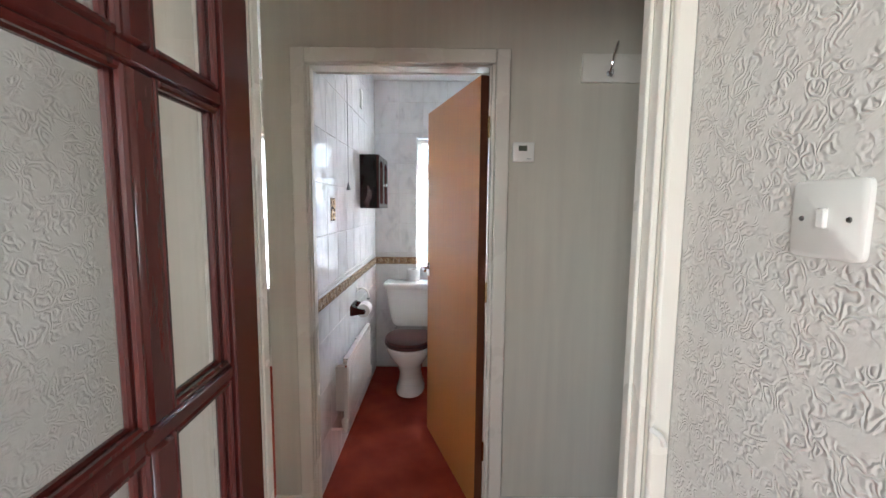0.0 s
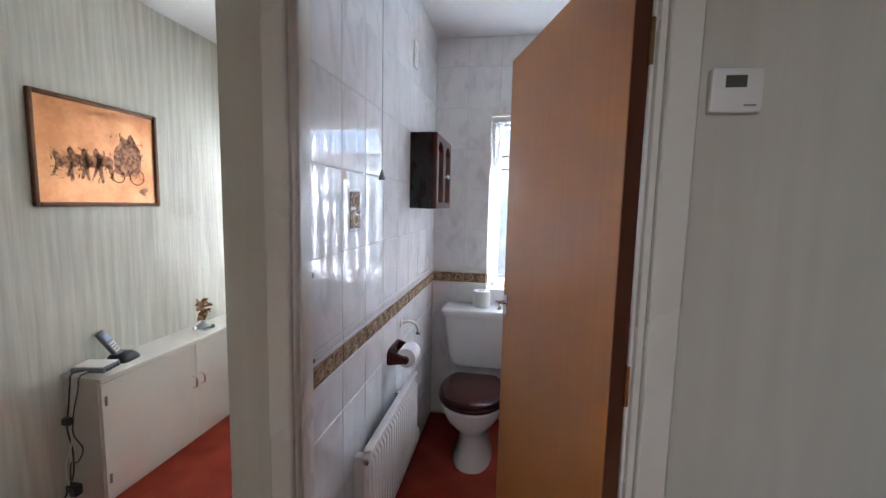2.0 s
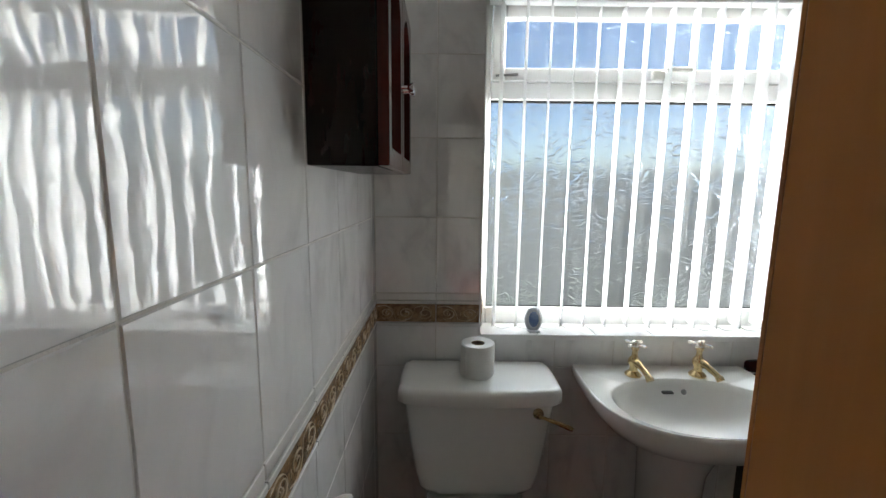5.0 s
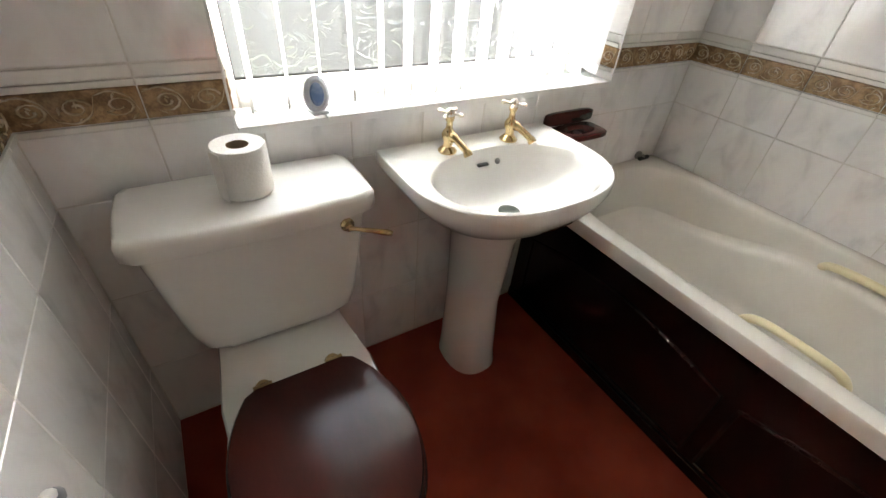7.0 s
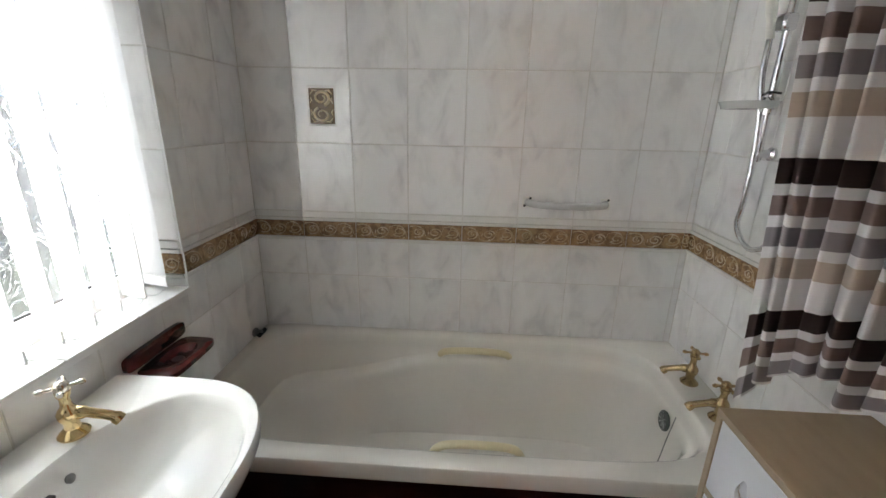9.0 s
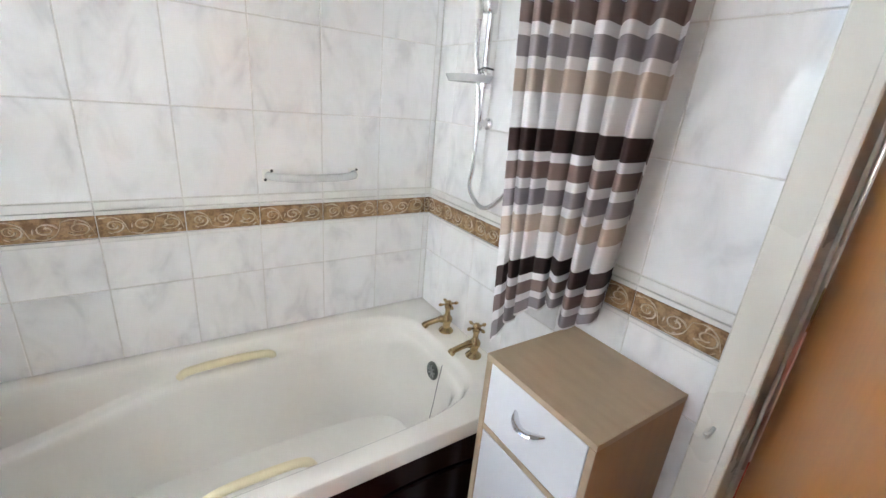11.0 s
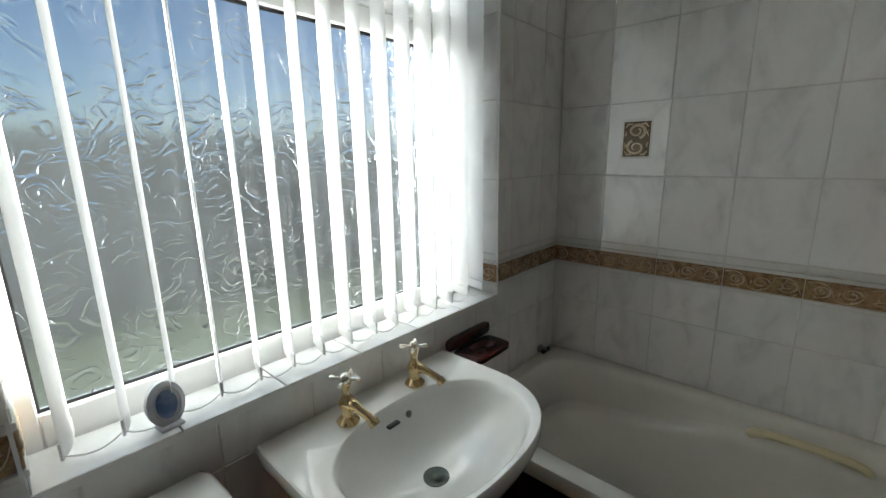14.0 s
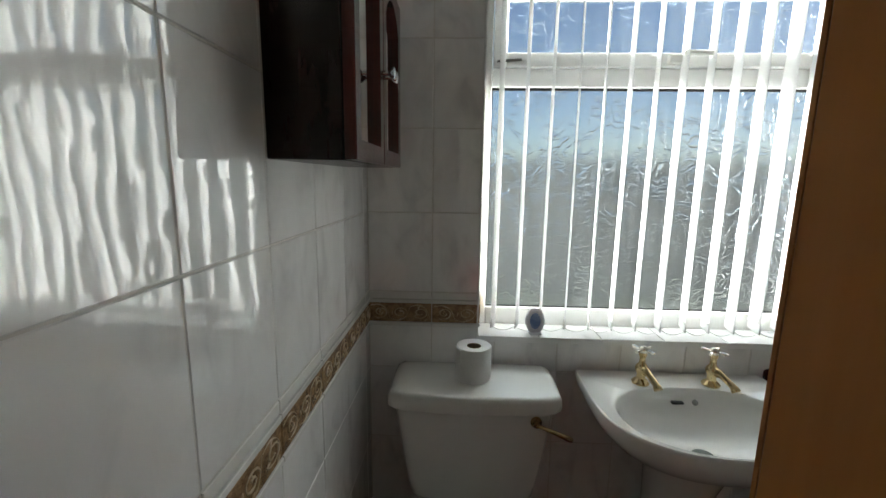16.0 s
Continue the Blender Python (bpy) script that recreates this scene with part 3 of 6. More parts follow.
lin2 = thing("door_lining", "white gloss painted lining of the glazed doorway", "door frame", kind="structure")
part("jamb", boxes((0.196, DIV0 - 0.002, 0, 0.215, DIV1 + 0.004, 2.0), bevel=0.003), GLOSS_WHITE, lin2)
part("jamb", boxes((0.975, DIV0 - 0.002, 0, 0.989, DIV1 + 0.004, 2.0), bevel=0.003), GLOSS_WHITE, lin2)
part("head", boxes((0.196, DIV0 - 0.002, 2.0, 0.989, DIV1 + 0.004, 2.028), bevel=0.003), GLOSS_WHITE, lin2)
part("stop", boxes((0.966, -2.772, 0, 0.975, -2.742, 2.0), bevel=0.003), GLOSS_WHITE, lin2)
part("stop", boxes((0.215, -2.772, 0, 0.221, -2.742, 2.0), bevel=0.003), GLOSS_WHITE, lin2)
part("moulding", boxes((0.992, DIV0 - 0.018, 0, 1.031, DIV0 - 0.002, 2.07), bevel=0.005), GLOSS_WHITE, lin2)
part("moulding", boxes((0.13, DIV0 - 0.014, 0, 0.190, DIV0 - 0.002, 2.07), bevel=0.004), GLOSS_WHITE, lin2)
part("keep", tube(spline([(0.99, DIV0 - 0.02, 1.005), (1.00, DIV0 - 0.032, 1.0), (1.012, DIV0 - 0.026, 0.985), (1.018, DIV0 - 0.02, 0.97)], 4), 0.006), WHITE_PLASTIC, lin2, "painted-over latch keep")

skirt = thing("baseboard", "white painted skirting board along the hall", "skirting board", kind="structure")
part("board", boxes((0.862, HALL - 0.016, 0, 2.34, HALL - 0.001, 0.095), bevel=0.004), GLOSS_WHITE, skirt)
part("board", boxes((-0.18, HALL - 0.016, 0, -0.062, HALL - 0.001, 0.095), bevel=0.004), GLOSS_WHITE, skirt)
part("board", boxes((-1.28, -0.018, 0, -0.19, 0.008, 0.095), bevel=0.004), GLOSS_WHITE, skirt)


# ---- bathroom door, standing open ----
def bathroom_door():
    t = thing("door_bathroom", "teak veneered flush door standing open with chrome lever", "door", (0.775, -1.763, 0.006), 108.4)
    part("leaf", boxes((0.004, 0.0, 0.0, 0.786, 0.038, 1.978), bevel=0.0015), VENEER, t)
    # hinge edge coloured darker than the veneer
    part("edge_strip", boxes((0.0005, 0.001, 0.0, 0.0035, 0.037, 1.978)), LIPPING, t, "hinge edge strip, darker than the leaf")
    part("edge_strip", boxes((0.7865, 0.001, 0.0, 0.7895, 0.037, 1.978)), VENEER, t)
    for y, s in ((0.0, -1), (0.038, 1)):
        h = part("lever_handle", boxes((0.732, min(y, y + s * 0.007), 0.998, 0.774, max(y, y + s * 0.007), 1.082), bevel=0.003), CHROME, t, "chrome lever handle on a plate")
        part("lever", tube(spline([(0.754, y + s * 0.005, 1.050), (0.754, y + s * 0.040, 1.050), (0.744, y + s * 0.047, 1.051), (0.722, y + s * 0.046, 1.048), (0.700, y + s * 0.042, 1.040)], 5), [0.009] * 6 + [0.0095] * 15, 8), CHROME, h)
    for z in (0.25, 1.0, 1.72):
        part("hinge", tube([(-0.002, 0.0, z), (-0.002, 0.0, z + 0.09)], 0.006), BRASS, t, "worn brass butt hinge")
    part("latch", boxes((0.790, 0.012, 1.00, 0.7925, 0.027, 1.09)), CHROME, t)
    return t


bathroom_door()


# ---- glazed door, standing open ----
def glazed_door():
    t = thing("door_glazed", "dark mahogany stained glazed door standing open", "door", (0.245, -2.843, 0.006), -87.0)
    w, hgt, th = 0.745, 1.975, 0.040
    y0, y1 = -th, 0.0
    zs = (0.235, 0.677, 0.702, 1.146, 1.171, 1.570, 1.595, 1.880)
    xs = (0.095, 0.255, 0.297, 0.665)
    part("stile", boxes((0, y0, 0, xs[0], y1, hgt), bevel=0.003), REDWOOD, t)
    part("stile", boxes((xs[3], y0, 0, w, y1, hgt), bevel=0.003), REDWOOD, t)
    part("rail", boxes((xs[0], y0, 0, xs[3], y1, zs[0]), bevel=0.002), REDWOOD, t)
    part("rail", boxes((xs[0], y0, zs[7], xs[3], y1, hgt), bevel=0.002), REDWOOD, t)
    for z0, z1 in ((zs[1], zs[2]), (zs[3], zs[4]), (zs[5], zs[6])):
        part("glazing_bar", boxes((xs[0], y0 + 0.004, z0, xs[3], y1 - 0.004, z1), bevel=0.005), REDWOOD, t)
    for a, b in ((zs[0], zs[1]), (zs[2], zs[3]), (zs[4], zs[5]), (zs[6], zs[7])):
        part("glazing_bar", boxes((xs[1], y0 + 0.004, a, xs[2], y1 - 0.004, b), bevel=0.005), REDWOOD, t)
        for c, d in ((xs[0], xs[1]), (xs[2], xs[3])):
            pane = part("pane", boxes((c + 0.001, -0.022, a + 0.001, d - 0.001, -0.018, b - 0.001)), GLASS, t, "clear glass pane", smooth=False)
            pane.visible_shadow = False
            bead = []
            for f0, f1 in ((y0 + 0.006, y0 + 0.017), (y1 - 0.017, y1 - 0.006)):
                bead += [(c, f0, a, c + 0.010, f1, b), (d - 0.010, f0, a, d, f1, b), (c + 0.010, f0, a, d - 0.010, f1, a + 0.010), (c + 0.010, f0, b - 0.010, d - 0.010, f1, b)]
            for bd in bead:
                part("bead", boxes(bd, bevel=0.003), REDWOOD, pane, smooth=False)
    return t


glazed_door()


# ---- windows ----
def bathroom_window():
    t = thing("window_bathroom", "white plastic window with patterned obscured glass", "window", kind="structure")
    y0, y1 = 0.112, 0.148
    x0, x1 = WX0 - 0.003, WX1 + 0.003
    for nm, s in (("frame_jamb", (x0, y0, WZ0, x0 + 0.030, y1, WZ1)), ("frame_jamb", (x1 - 0.030, y0, WZ0, x1, y1, WZ1)), ("frame_foot", (x0 + 0.03, y0, WZ0, x1 - 0.03, y1, 0.950)), ("frame_head", (x0 + 0.03, y0, WZ1 - 0.03, x1 - 0.03, y1, WZ1)), ("transom", (x0 + 0.03, y0, 1.678, x1 - 0.03, y1, 1.735))):
        part(nm, boxes(s, bevel=0.003), UPVC, t)
    sash = part("opening_sash", boxes((x0 + 0.075, y0 - 0.010, 1.737, x1 - 0.075, y1 - 0.008, 1.780), bevel=0.004), UPVC, t)
    for s in ((x0 + 0.032, y0 - 0.010, 1.737, x0 + 0.075, y1 - 0.008, 1.978), (x1 - 0.075, y0 - 0.010, 1.737, x1 - 0.032, y1 - 0.008, 1.978), (x0 + 0.075, y0 - 0.010, 1.935, x1 - 0.075, y1 - 0.008, 1.978)):
        part("sash_bar", boxes(s, bevel=0.004), UPVC, sash)
    for nm, s, par in (("pane", (x0 + 0.030, 0.128, 0.950, x1 - 0.030, 0.132, 1.678), t), ("pane", (x0 + 0.075, 0.126, 1.780, x1 - 0.075, 0.130, 1.935), sash)):
        g = part(nm, boxes(s), OBSCURE, par, "patterned obscured glass", smooth=False)
        g.visible_shadow = False
    part("seal", boxes((x0 + 0.030, 0.124, 1.670, x1 - 0.03, 0.1275, 1.678), (x0 + 0.030, 0.124, 0.950, x1 - 0.03, 0.1275, 0.956), (x0 + 0.03, 0.124, 0.956, x0 + 0.034, 0.1275, 1.67)), BLACK_PLASTIC, t, "black rubber seal", smooth=False)
    h = part("latch", boxes((0.915, y0 - 0.030, 1.742, 0.955, y0 - 0.011, 1.772), bevel=0.004), WHITE_PLASTIC, sash, "white espagnolette handle")
    part("lever", boxes((0.955, y0 - 0.040, 1.765, 1.045, y0 - 0.026, 1.781), bevel=0.005), WHITE_PLASTIC, h)
    part("stay", tube([(0.395, y0 - 0.015, 1.752), (0.47, y0 - 0.015, 1.757)], 0.004), STEEL, t, "small metal window stay")
    return t


bathroom_window()


def louvre_blind(x0, x1, z0, z1, y, n, turn, width, label, first=None, step=None):
    """Vertical blind: a head rail, cloth louvres with weights, and linking chains."""
    t = thing("vertical_blind", label, "blind")
    part("head_rail", boxes((x0, y - 0.022, z1 - 0.035, x1, y + 0.022, z1 - 0.001), bevel=0.004), UPVC, t)
    step = step or (x1 - x0 - 0.06) / (n - 1)
    first = first if first is not None else x0 + 0.03
    rng = random.Random(n)
    feet = []
    for i in range(n):
        cx = first + step * i
        a = radians(turn + rng.uniform(-2.5, 2.5))
        dx, dy = math.sin(a), math.cos(a)
        bm = bmesh.new()
        rings = []
        for k in range(7):
            s = -1 + k / 3
            bow = 0.006 * (1 - s * s)
            rings.append((cx + dx * s * width / 2 + dy * bow, y + dy * s * width / 2 - dx * bow))
        lean = rng.uniform(-0.003, 0.003)
        lo = [bm.verts.new((px + lean, py, z0)) for px, py in rings]
        hi = [bm.verts.new((px, py, z1 - 0.036)) for px, py in rings]
        for k in range(6):
            bm.faces.new((lo[k], lo[k + 1], hi[k + 1], hi[k]))
        slat = part("louvre", bm, LOUVRE, t)
        part("weight", boxes((-width / 2, -0.002, 0, width / 2, 0.002, 0.03)), UPVC, slat, smooth=False).matrix_local = pose(cx + lean, y, z0 + 0.001, 0, 0, 90 - math.degrees(a))
        feet.append((cx + lean - dx * width / 2, y - dy * width / 2))
    pts = []
    for (ax, ay), (bx, by) in zip(feet, feet[1:]):
        for k in range(6):
            s = k / 6
            pts.append((ax + (bx - ax) * s, ay + (by - ay) * s - 0.001, z0 + 0.012 - 0.016 * 4 * s * (1 - s)))
    part("link_chain", tube(pts, 0.0014, 4), UPVC, t, "white beaded chain along the louvre feet")
    return t


louvre_blind(WX0 + 0.01, WX1 - 0.01, 0.905, WZ1 - 0.012, 0.062, 15, 13, 0.086, "white fabric vertical blind half turned over the window", 0.410, 0.0775)


def sitting_room_window():
    t = thing("window_sitting_room", "white framed window behind pale blinds", "window", kind="structure")
    x0, x1, z0, z1 = -1.438, -0.302, 0.702, 2.028
    part("window_frame", boxes((x0, 0.095, z0, x0 + 0.05, 0.145, z1), (x1 - 0.05, 0.095, z0, x1, 0.145, z1), (x0 + 0.05, 0.095, z0, x1 - 0.05, 0.145, z0 + 0.05), (x0 + 0.05, 0.095, z1 - 0.05, x1 - 0.05, 0.145, z1), (-0.90, 0.095, z0 + 0.05, -0.85, 0.145, z1 - 0.05), bevel=0.003), UPVC, t)
    for a, b in ((x0 + 0.05, -0.90), (-0.85, x1 - 0.05)):
        g = part("pane", boxes((a, 0.118, z0 + 0.05, b, 0.122, z1 - 0.05)), GLASS, t, "clear glass", smooth=False)
        g.visible_shadow = False
    part("window_sill", boxes((x0 - 0.0, -0.02, z0 - 0.025, x1, 0.094, z0 - 0.001), bevel=0.004), UPVC, t)
    part("latch", boxes((-1.412, 0.078, 1.15, -1.396, 0.094, 1.27), bevel=0.003), BLACK_PLASTIC, t, "dark window handle")
    return t


sitting_room_window()
louvre_blind(-1.38, -0.32, 0.72, 2.02, 0.045, 16, -50, 0.089, "pale vertical blind drawn across the sitting room window")
pipe = thing("corner_pipe", "cream painted pipe running up the corner", "pipe", kind="structure")
part("pipe", tube([(-1.478, -0.022, 0), (-1.478, -0.022, H - 0.001)], 0.011, 10), GLOSS_WHITE, pipe)

# ---- bathroom fittings ----
def toilet():
    t = thing("toilet", "white close-coupled toilet with dark mahogany seat lid closed", "toilet", (0.335, 0, 0))
    foot = [oval(0, -0.395, 0.112, 0.215, 0.0, 48, 2.3), oval(0, -0.395, 0.110, 0.212, 0.02, 48, 2.3), oval(0, -0.390, 0.092, 0.190, 0.08, 48, 2.2), oval(0, -0.395, 0.088, 0.190, 0.16, 48, 2.2),
            oval(0, -0.425, 0.108, 0.225, 0.24, 48, 2.2), oval(0, -0.475, 0.155, 0.262, 0.32, 48, 2.2), oval(0, -0.488, 0.176, 0.262, 0.37, 48, 2.2), oval(0, -0.490, 0.180, 0.264, 0.395, 48, 2.2), oval(0, -0.490, 0.174, 0.258, 0.404, 48, 2.2)]
    part("pan", loft(foot), CERAMIC, t)
    shelf = []
    for z, k in ((0.18, 0.55), (0.28, 0.80), (0.36, 0.96), (0.400, 1.0), (0.408, 0.97)):
        shelf.append([Vector((x * k, -0.012 + (y + 0.012) * (0.75 + 0.25 * k), z)) for x, y in ((-0.140, -0.012), (0.140, -0.012), (0.150, -0.10), (0.158, -0.20), (0.172, -0.33), (0.168, -0.42), (-0.168, -0.42), (-0.172, -0.33), (-0.158, -0.20), (-0.150, -0.10))])
    part("shelf", loft(shelf), CERAMIC, t)

    def d_ring(y_back, a, yc, b, z):
        poly = []
        for k in range(60):
            th = 2 * math.pi * k / 60
            c, s = math.cos(th), math.sin(th)
            q = 2.15 if s > 0 else 2.5
            y = yc - b * math.copysign(abs(s) ** (2 / q), s) * (1.0 if s > 0 else 0.93)
            poly.append((a * math.copysign(abs(c) ** (2 / q), c) * (1.0 if s > 0 else 1 + 0.24 * s), min(y, y_back)))
        return by_angle(poly, 0, yc - 0.03, z, 56)

    part("seat", loft([d_ring(-0.348, 0.180, -0.515, 0.240, 0.408), d_ring(-0.345, 0.184, -0.515, 0.244, 0.413), d_ring(-0.345, 0.184, -0.515, 0.244, 0.424), d_ring(-0.348, 0.180, -0.515, 0.240, 0.429)]), SEATWOOD, t, "dark mahogany toilet seat")
    part("seat_lid", loft([d_ring(-0.341, 0.176, -0.510, 0.238, 0.431), d_ring(-0.338, 0.180, -0.510, 0.242, 0.435), d_ring(-0.338, 0.180, -0.510, 0.242, 0.444), d_ring(-0.342, 0.175, -0.510, 0.237, 0.451), d_ring(-0.355, 0.155, -0.510, 0.215, 0.4545), d_ring(-0.41, 0.09, -0.510, 0.13, 0.4560)]), SEATWOOD, t, "polished dark mahogany lid, closed")
    for x in (-0.080, 0.080):
        h = part("hinge", tube([(x - 0.020, -0.330, 0.428), (x + 0.020, -0.330, 0.428)], 0.012, 12), BRASS, t, "aged brass seat hinge")
        part("bolt_cover", lathe([(0.019, 0.407), (0.019, 0.414), (0.014, 0.422), (0.004, 0.424)], (x, -0.314, 0), 16), BRASS, h)
    part("buffer", lathe([(0.008, 0), (0.008, 0.012)], (-0.172, -0.46, 0.393), 10), WHITE_PLASTIC, t)
    # cistern
    rings = []
    for z, a, d in ((0.418, 0.150, 0.150), (0.424, 0.165, 0.165), (0.45, 0.184, 0.178), (0.50, 0.196, 0.184), (0.60, 0.212, 0.188), (0.70, 0.225, 0.192), (0.752, 0.231, 0.194)):
        rings.append(oval(0.005, -0.012 - d / 2, a, d / 2, z, 56, 6.5))
    c = part("cistern", loft(rings), CERAMIC, t)
    lid = []
    for z, k in ((0.748, 0.985), (0.752, 1.0), (0.782, 1.0), (0.792, 0.985), (0.797, 0.955), (0.7985, 0.90)):
        poly = [(-0.243, -0.006), (0.243, -0.006), (0.247, -0.10)]
        for i in range(21):
            s = 1 - 2 * i / 20
            poly.append((0.246 * s * (1 if abs(s) < 0.93 else 0.99), -0.222 - 0.016 * (1 - s * s) + (0.018 if abs(s) > 0.95 else 0.004 if abs(s) > 0.85 else 0)))
        poly.append((-0.247, -0.10))
        r = by_angle(poly, 0.0, -0.115, z, 72)
        lid.append([Vector((p.x * k + 0.005, -0.115 + (p.y + 0.115) * (k if k > 0.97 else k * 0.985), p.z)) for p in r])
    part("cistern_lid", loft(lid), CERAMIC, t)
    lv = part("flush_lever", lathe([(0.016, 0), (0.016, 0.006), (0.010, 0.010), (0.009, 0.020), (0.004, 0.022)], seg=16, m=Matrix.Translation((0.180, -0.202, 0.715)) @ pose(0, 0, 0, 90, 0, 0)), BRASS, t, "aged brass flush lever")
    part("arm", tube(spline([(0.180, -0.220, 0.715), (0.200, -0.230, 0.712), (0.235, -0.240, 0.703), (0.272, -0.246, 0.690)], 4), [0.007, 0.006, 0.0055, 0.005, 0.005, 0.0055, 0.006, 0.006, 0.0065, 0.007, 0.0075, 0.008, 0.006]), BRASS, lv)
    return t


toilet()


def pillar_tap(name, label, at, rz, metal, size=1.0, arms_metal=None):
    """Pillar tap with a cross-head."""
    t = thing(name, label, "tap", at, rz)
    k = size
    part("body", lathe([(0.024 * k, 0), (0.025 * k, 0.004 * k), (0.020 * k, 0.010 * k), (0.0125 * k, 0.016 * k), (0.0125 * k, 0.030 * k), (0.017 * k, 0.038 * k), (0.018 * k, 0.048 * k), (0.014 * k, 0.056 * k), (0.009 * k, 0.062 * k), (0.008 * k, 0.078 * k), (0.011 * k, 0.084 * k), (0.012 * k, 0.092 * k)], seg=20), metal, t)
    part("spout", tube(spline([(0, 0.005 * k, 0.046 * k), (0, -0.022 * k, 0.043 * k), (0, -0.044 * k, 0.034 * k), (0, -0.064 * k, 0.024 * k), (0, -0.074 * k, 0.014 * k)], 4), [0.012 * k] * 5 + [0.009 * k] * 8 + [0.0115 * k] * 4, 12), metal, t)
    h = part("cross_head", lathe([(0.010 * k, 0.090 * k), (0.012 * k, 0.096 * k), (0.012 * k, 0.106 * k), (0.007 * k, 0.112 * k), (0.001, 0.1135 * k)], seg=16), arms_metal or metal, t)
    for a in (20, 110, 200, 290):
        d = Vector((math.cos(radians(a)), math.sin(radians(a)), 0))
        part("arm", tube([d * 0.008 * k + Vector((0, 0, 0.101 * k)), d * 0.022 * k + Vector((0, 0, 0.101 * k)), d * 0.027 * k + Vector((0, 0, 0.101 * k)), d * 0.034 * k + Vector((0, 0, 0.101 * k))], [0.0035 * k, 0.0035 * k, 0.006 * k, 0.004 * k], 8), arms_metal or metal, h)
    return t


def basin():
    t = thing("washbasin", "white ceramic pedestal washbasin", "basin", (0.960, 0, 0))
    poly = [(-0.288, -0.004), (0.288, -0.004), (0.292, -0.02)]
    for k in range(37):
        th = math.pi * k / 36
        c, s = math.cos(th), math.sin(th)
        poly.append((0.293 * math.copysign(abs(c) ** (2 / 2.5), c), -0.185 - 0.255 * abs(s) ** (2 / 2.5)))
    poly.append((-0.292, -0.02))
    n, bx, by = 72, 0.0, -0.245
    rim = by_angle(poly, bx, by, 0.785, n)
    bowl = [Vector((p.x, p.y, p.z)) for p in by_angle([(0.238 * math.copysign(abs(math.cos(a)) ** 0.9, math.cos(a)), by - 0.008 + (0.168 if math.sin(a) < 0 else 0.148) * math.copysign(abs(math.sin(a)) ** 0.9, math.sin(a))) for a in (2 * math.pi * i / 72 for i in range(72))], bx, by, 0.781, n)]
    c = Vector((bx, by, 0))
    under = [moved(rim, 0.22, 0.60, c), moved(rim, 0.34, 0.64, c), moved(rim, 0.62, 0.668, c), moved(rim, 0.86, 0.70, c), moved(rim, 0.965, 0.735, c), moved(rim, 1.0, 0.757, c), moved(rim, 1.0, 0.774, c), moved(rim, 0.993, 0.782, c), moved(rim, 0.980, 0.7845, c), moved(rim, 0.968, 0.7835, c)]
    under = [[Vector((p.x, min(p.y, -0.003), p.z)) for p in r] for r in under]
    inside = [moved(bowl, 1.03, 0.7815, c), moved(bowl, 1.0, 0.777, c), moved(bowl, 0.965, 0.758, c), moved(bowl, 0.90, 0.728, c), moved(bowl, 0.76, 0.694, c), moved(bowl, 0.52, 0.670, c), moved(bowl, 0.25, 0.659, c), moved(bowl, 0.11, 0.656, c)]
    part("bowl", loft(under + inside), CERAMIC, t)
    ped = []
    for z, a, d, y in ((0.0, 0.092, 0.110, -0.180), (0.01, 0.092, 0.110, -0.180), (0.06, 0.086, 0.104, -0.176), (0.30, 0.078, 0.095, -0.165), (0.55, 0.088, 0.105, -0.172), (0.64, 0.105, 0.125, -0.190), (0.655, 0.11, 0.13, -0.195)):
        ped.append(oval(-0.02, y, a, d, z, 40, 2.4))
    part("pedestal", loft(ped), CERAMIC, t)
    part("waste", lathe([(0.030, 0.0), (0.030, 0.003), (0.022, 0.004), (0.016, 0.001), (0.001, 0.001)], (0, by, 0.656), 20), DRAIN, t, "dull metal plug hole")
    # no opening is cut: a black bar paints the shade inside the overflow
    part("overflow", boxes((-0.040, -0.137, 0.744, -0.004, -0.122, 0.752), bevel=0.003), BLACK_PLASTIC, t, "overflow slot, its dark inside as a black bar")
    part("chain_stay", lathe([(0.008, 0), (0.009, 0.004), (0.003, 0.009)], seg=12, m=Matrix.Translation((0.030, -0.125, 0.748)) @ pose(0, 0, 0, 70, 0, 0)), STEEL, t)
    part("soap_notch", lathe([(0.013, 0), (0.013, 0.0015), (0.001, 0.002)], (0.162, -0.120, 0.7825), 14), CERAMIC, t)
    return t


basin()
tap = pillar_tap("basin_tap", "polished gold pillar tap with white cross-head", (0.848, -0.082, 0.783), 14, GOLD, 1.05, PALE_METAL)
tagged(tap, group="taps on the washbasin")
copy_thing(tap, pose(1.058, -0.080, 0.783, 0, 0, 22))


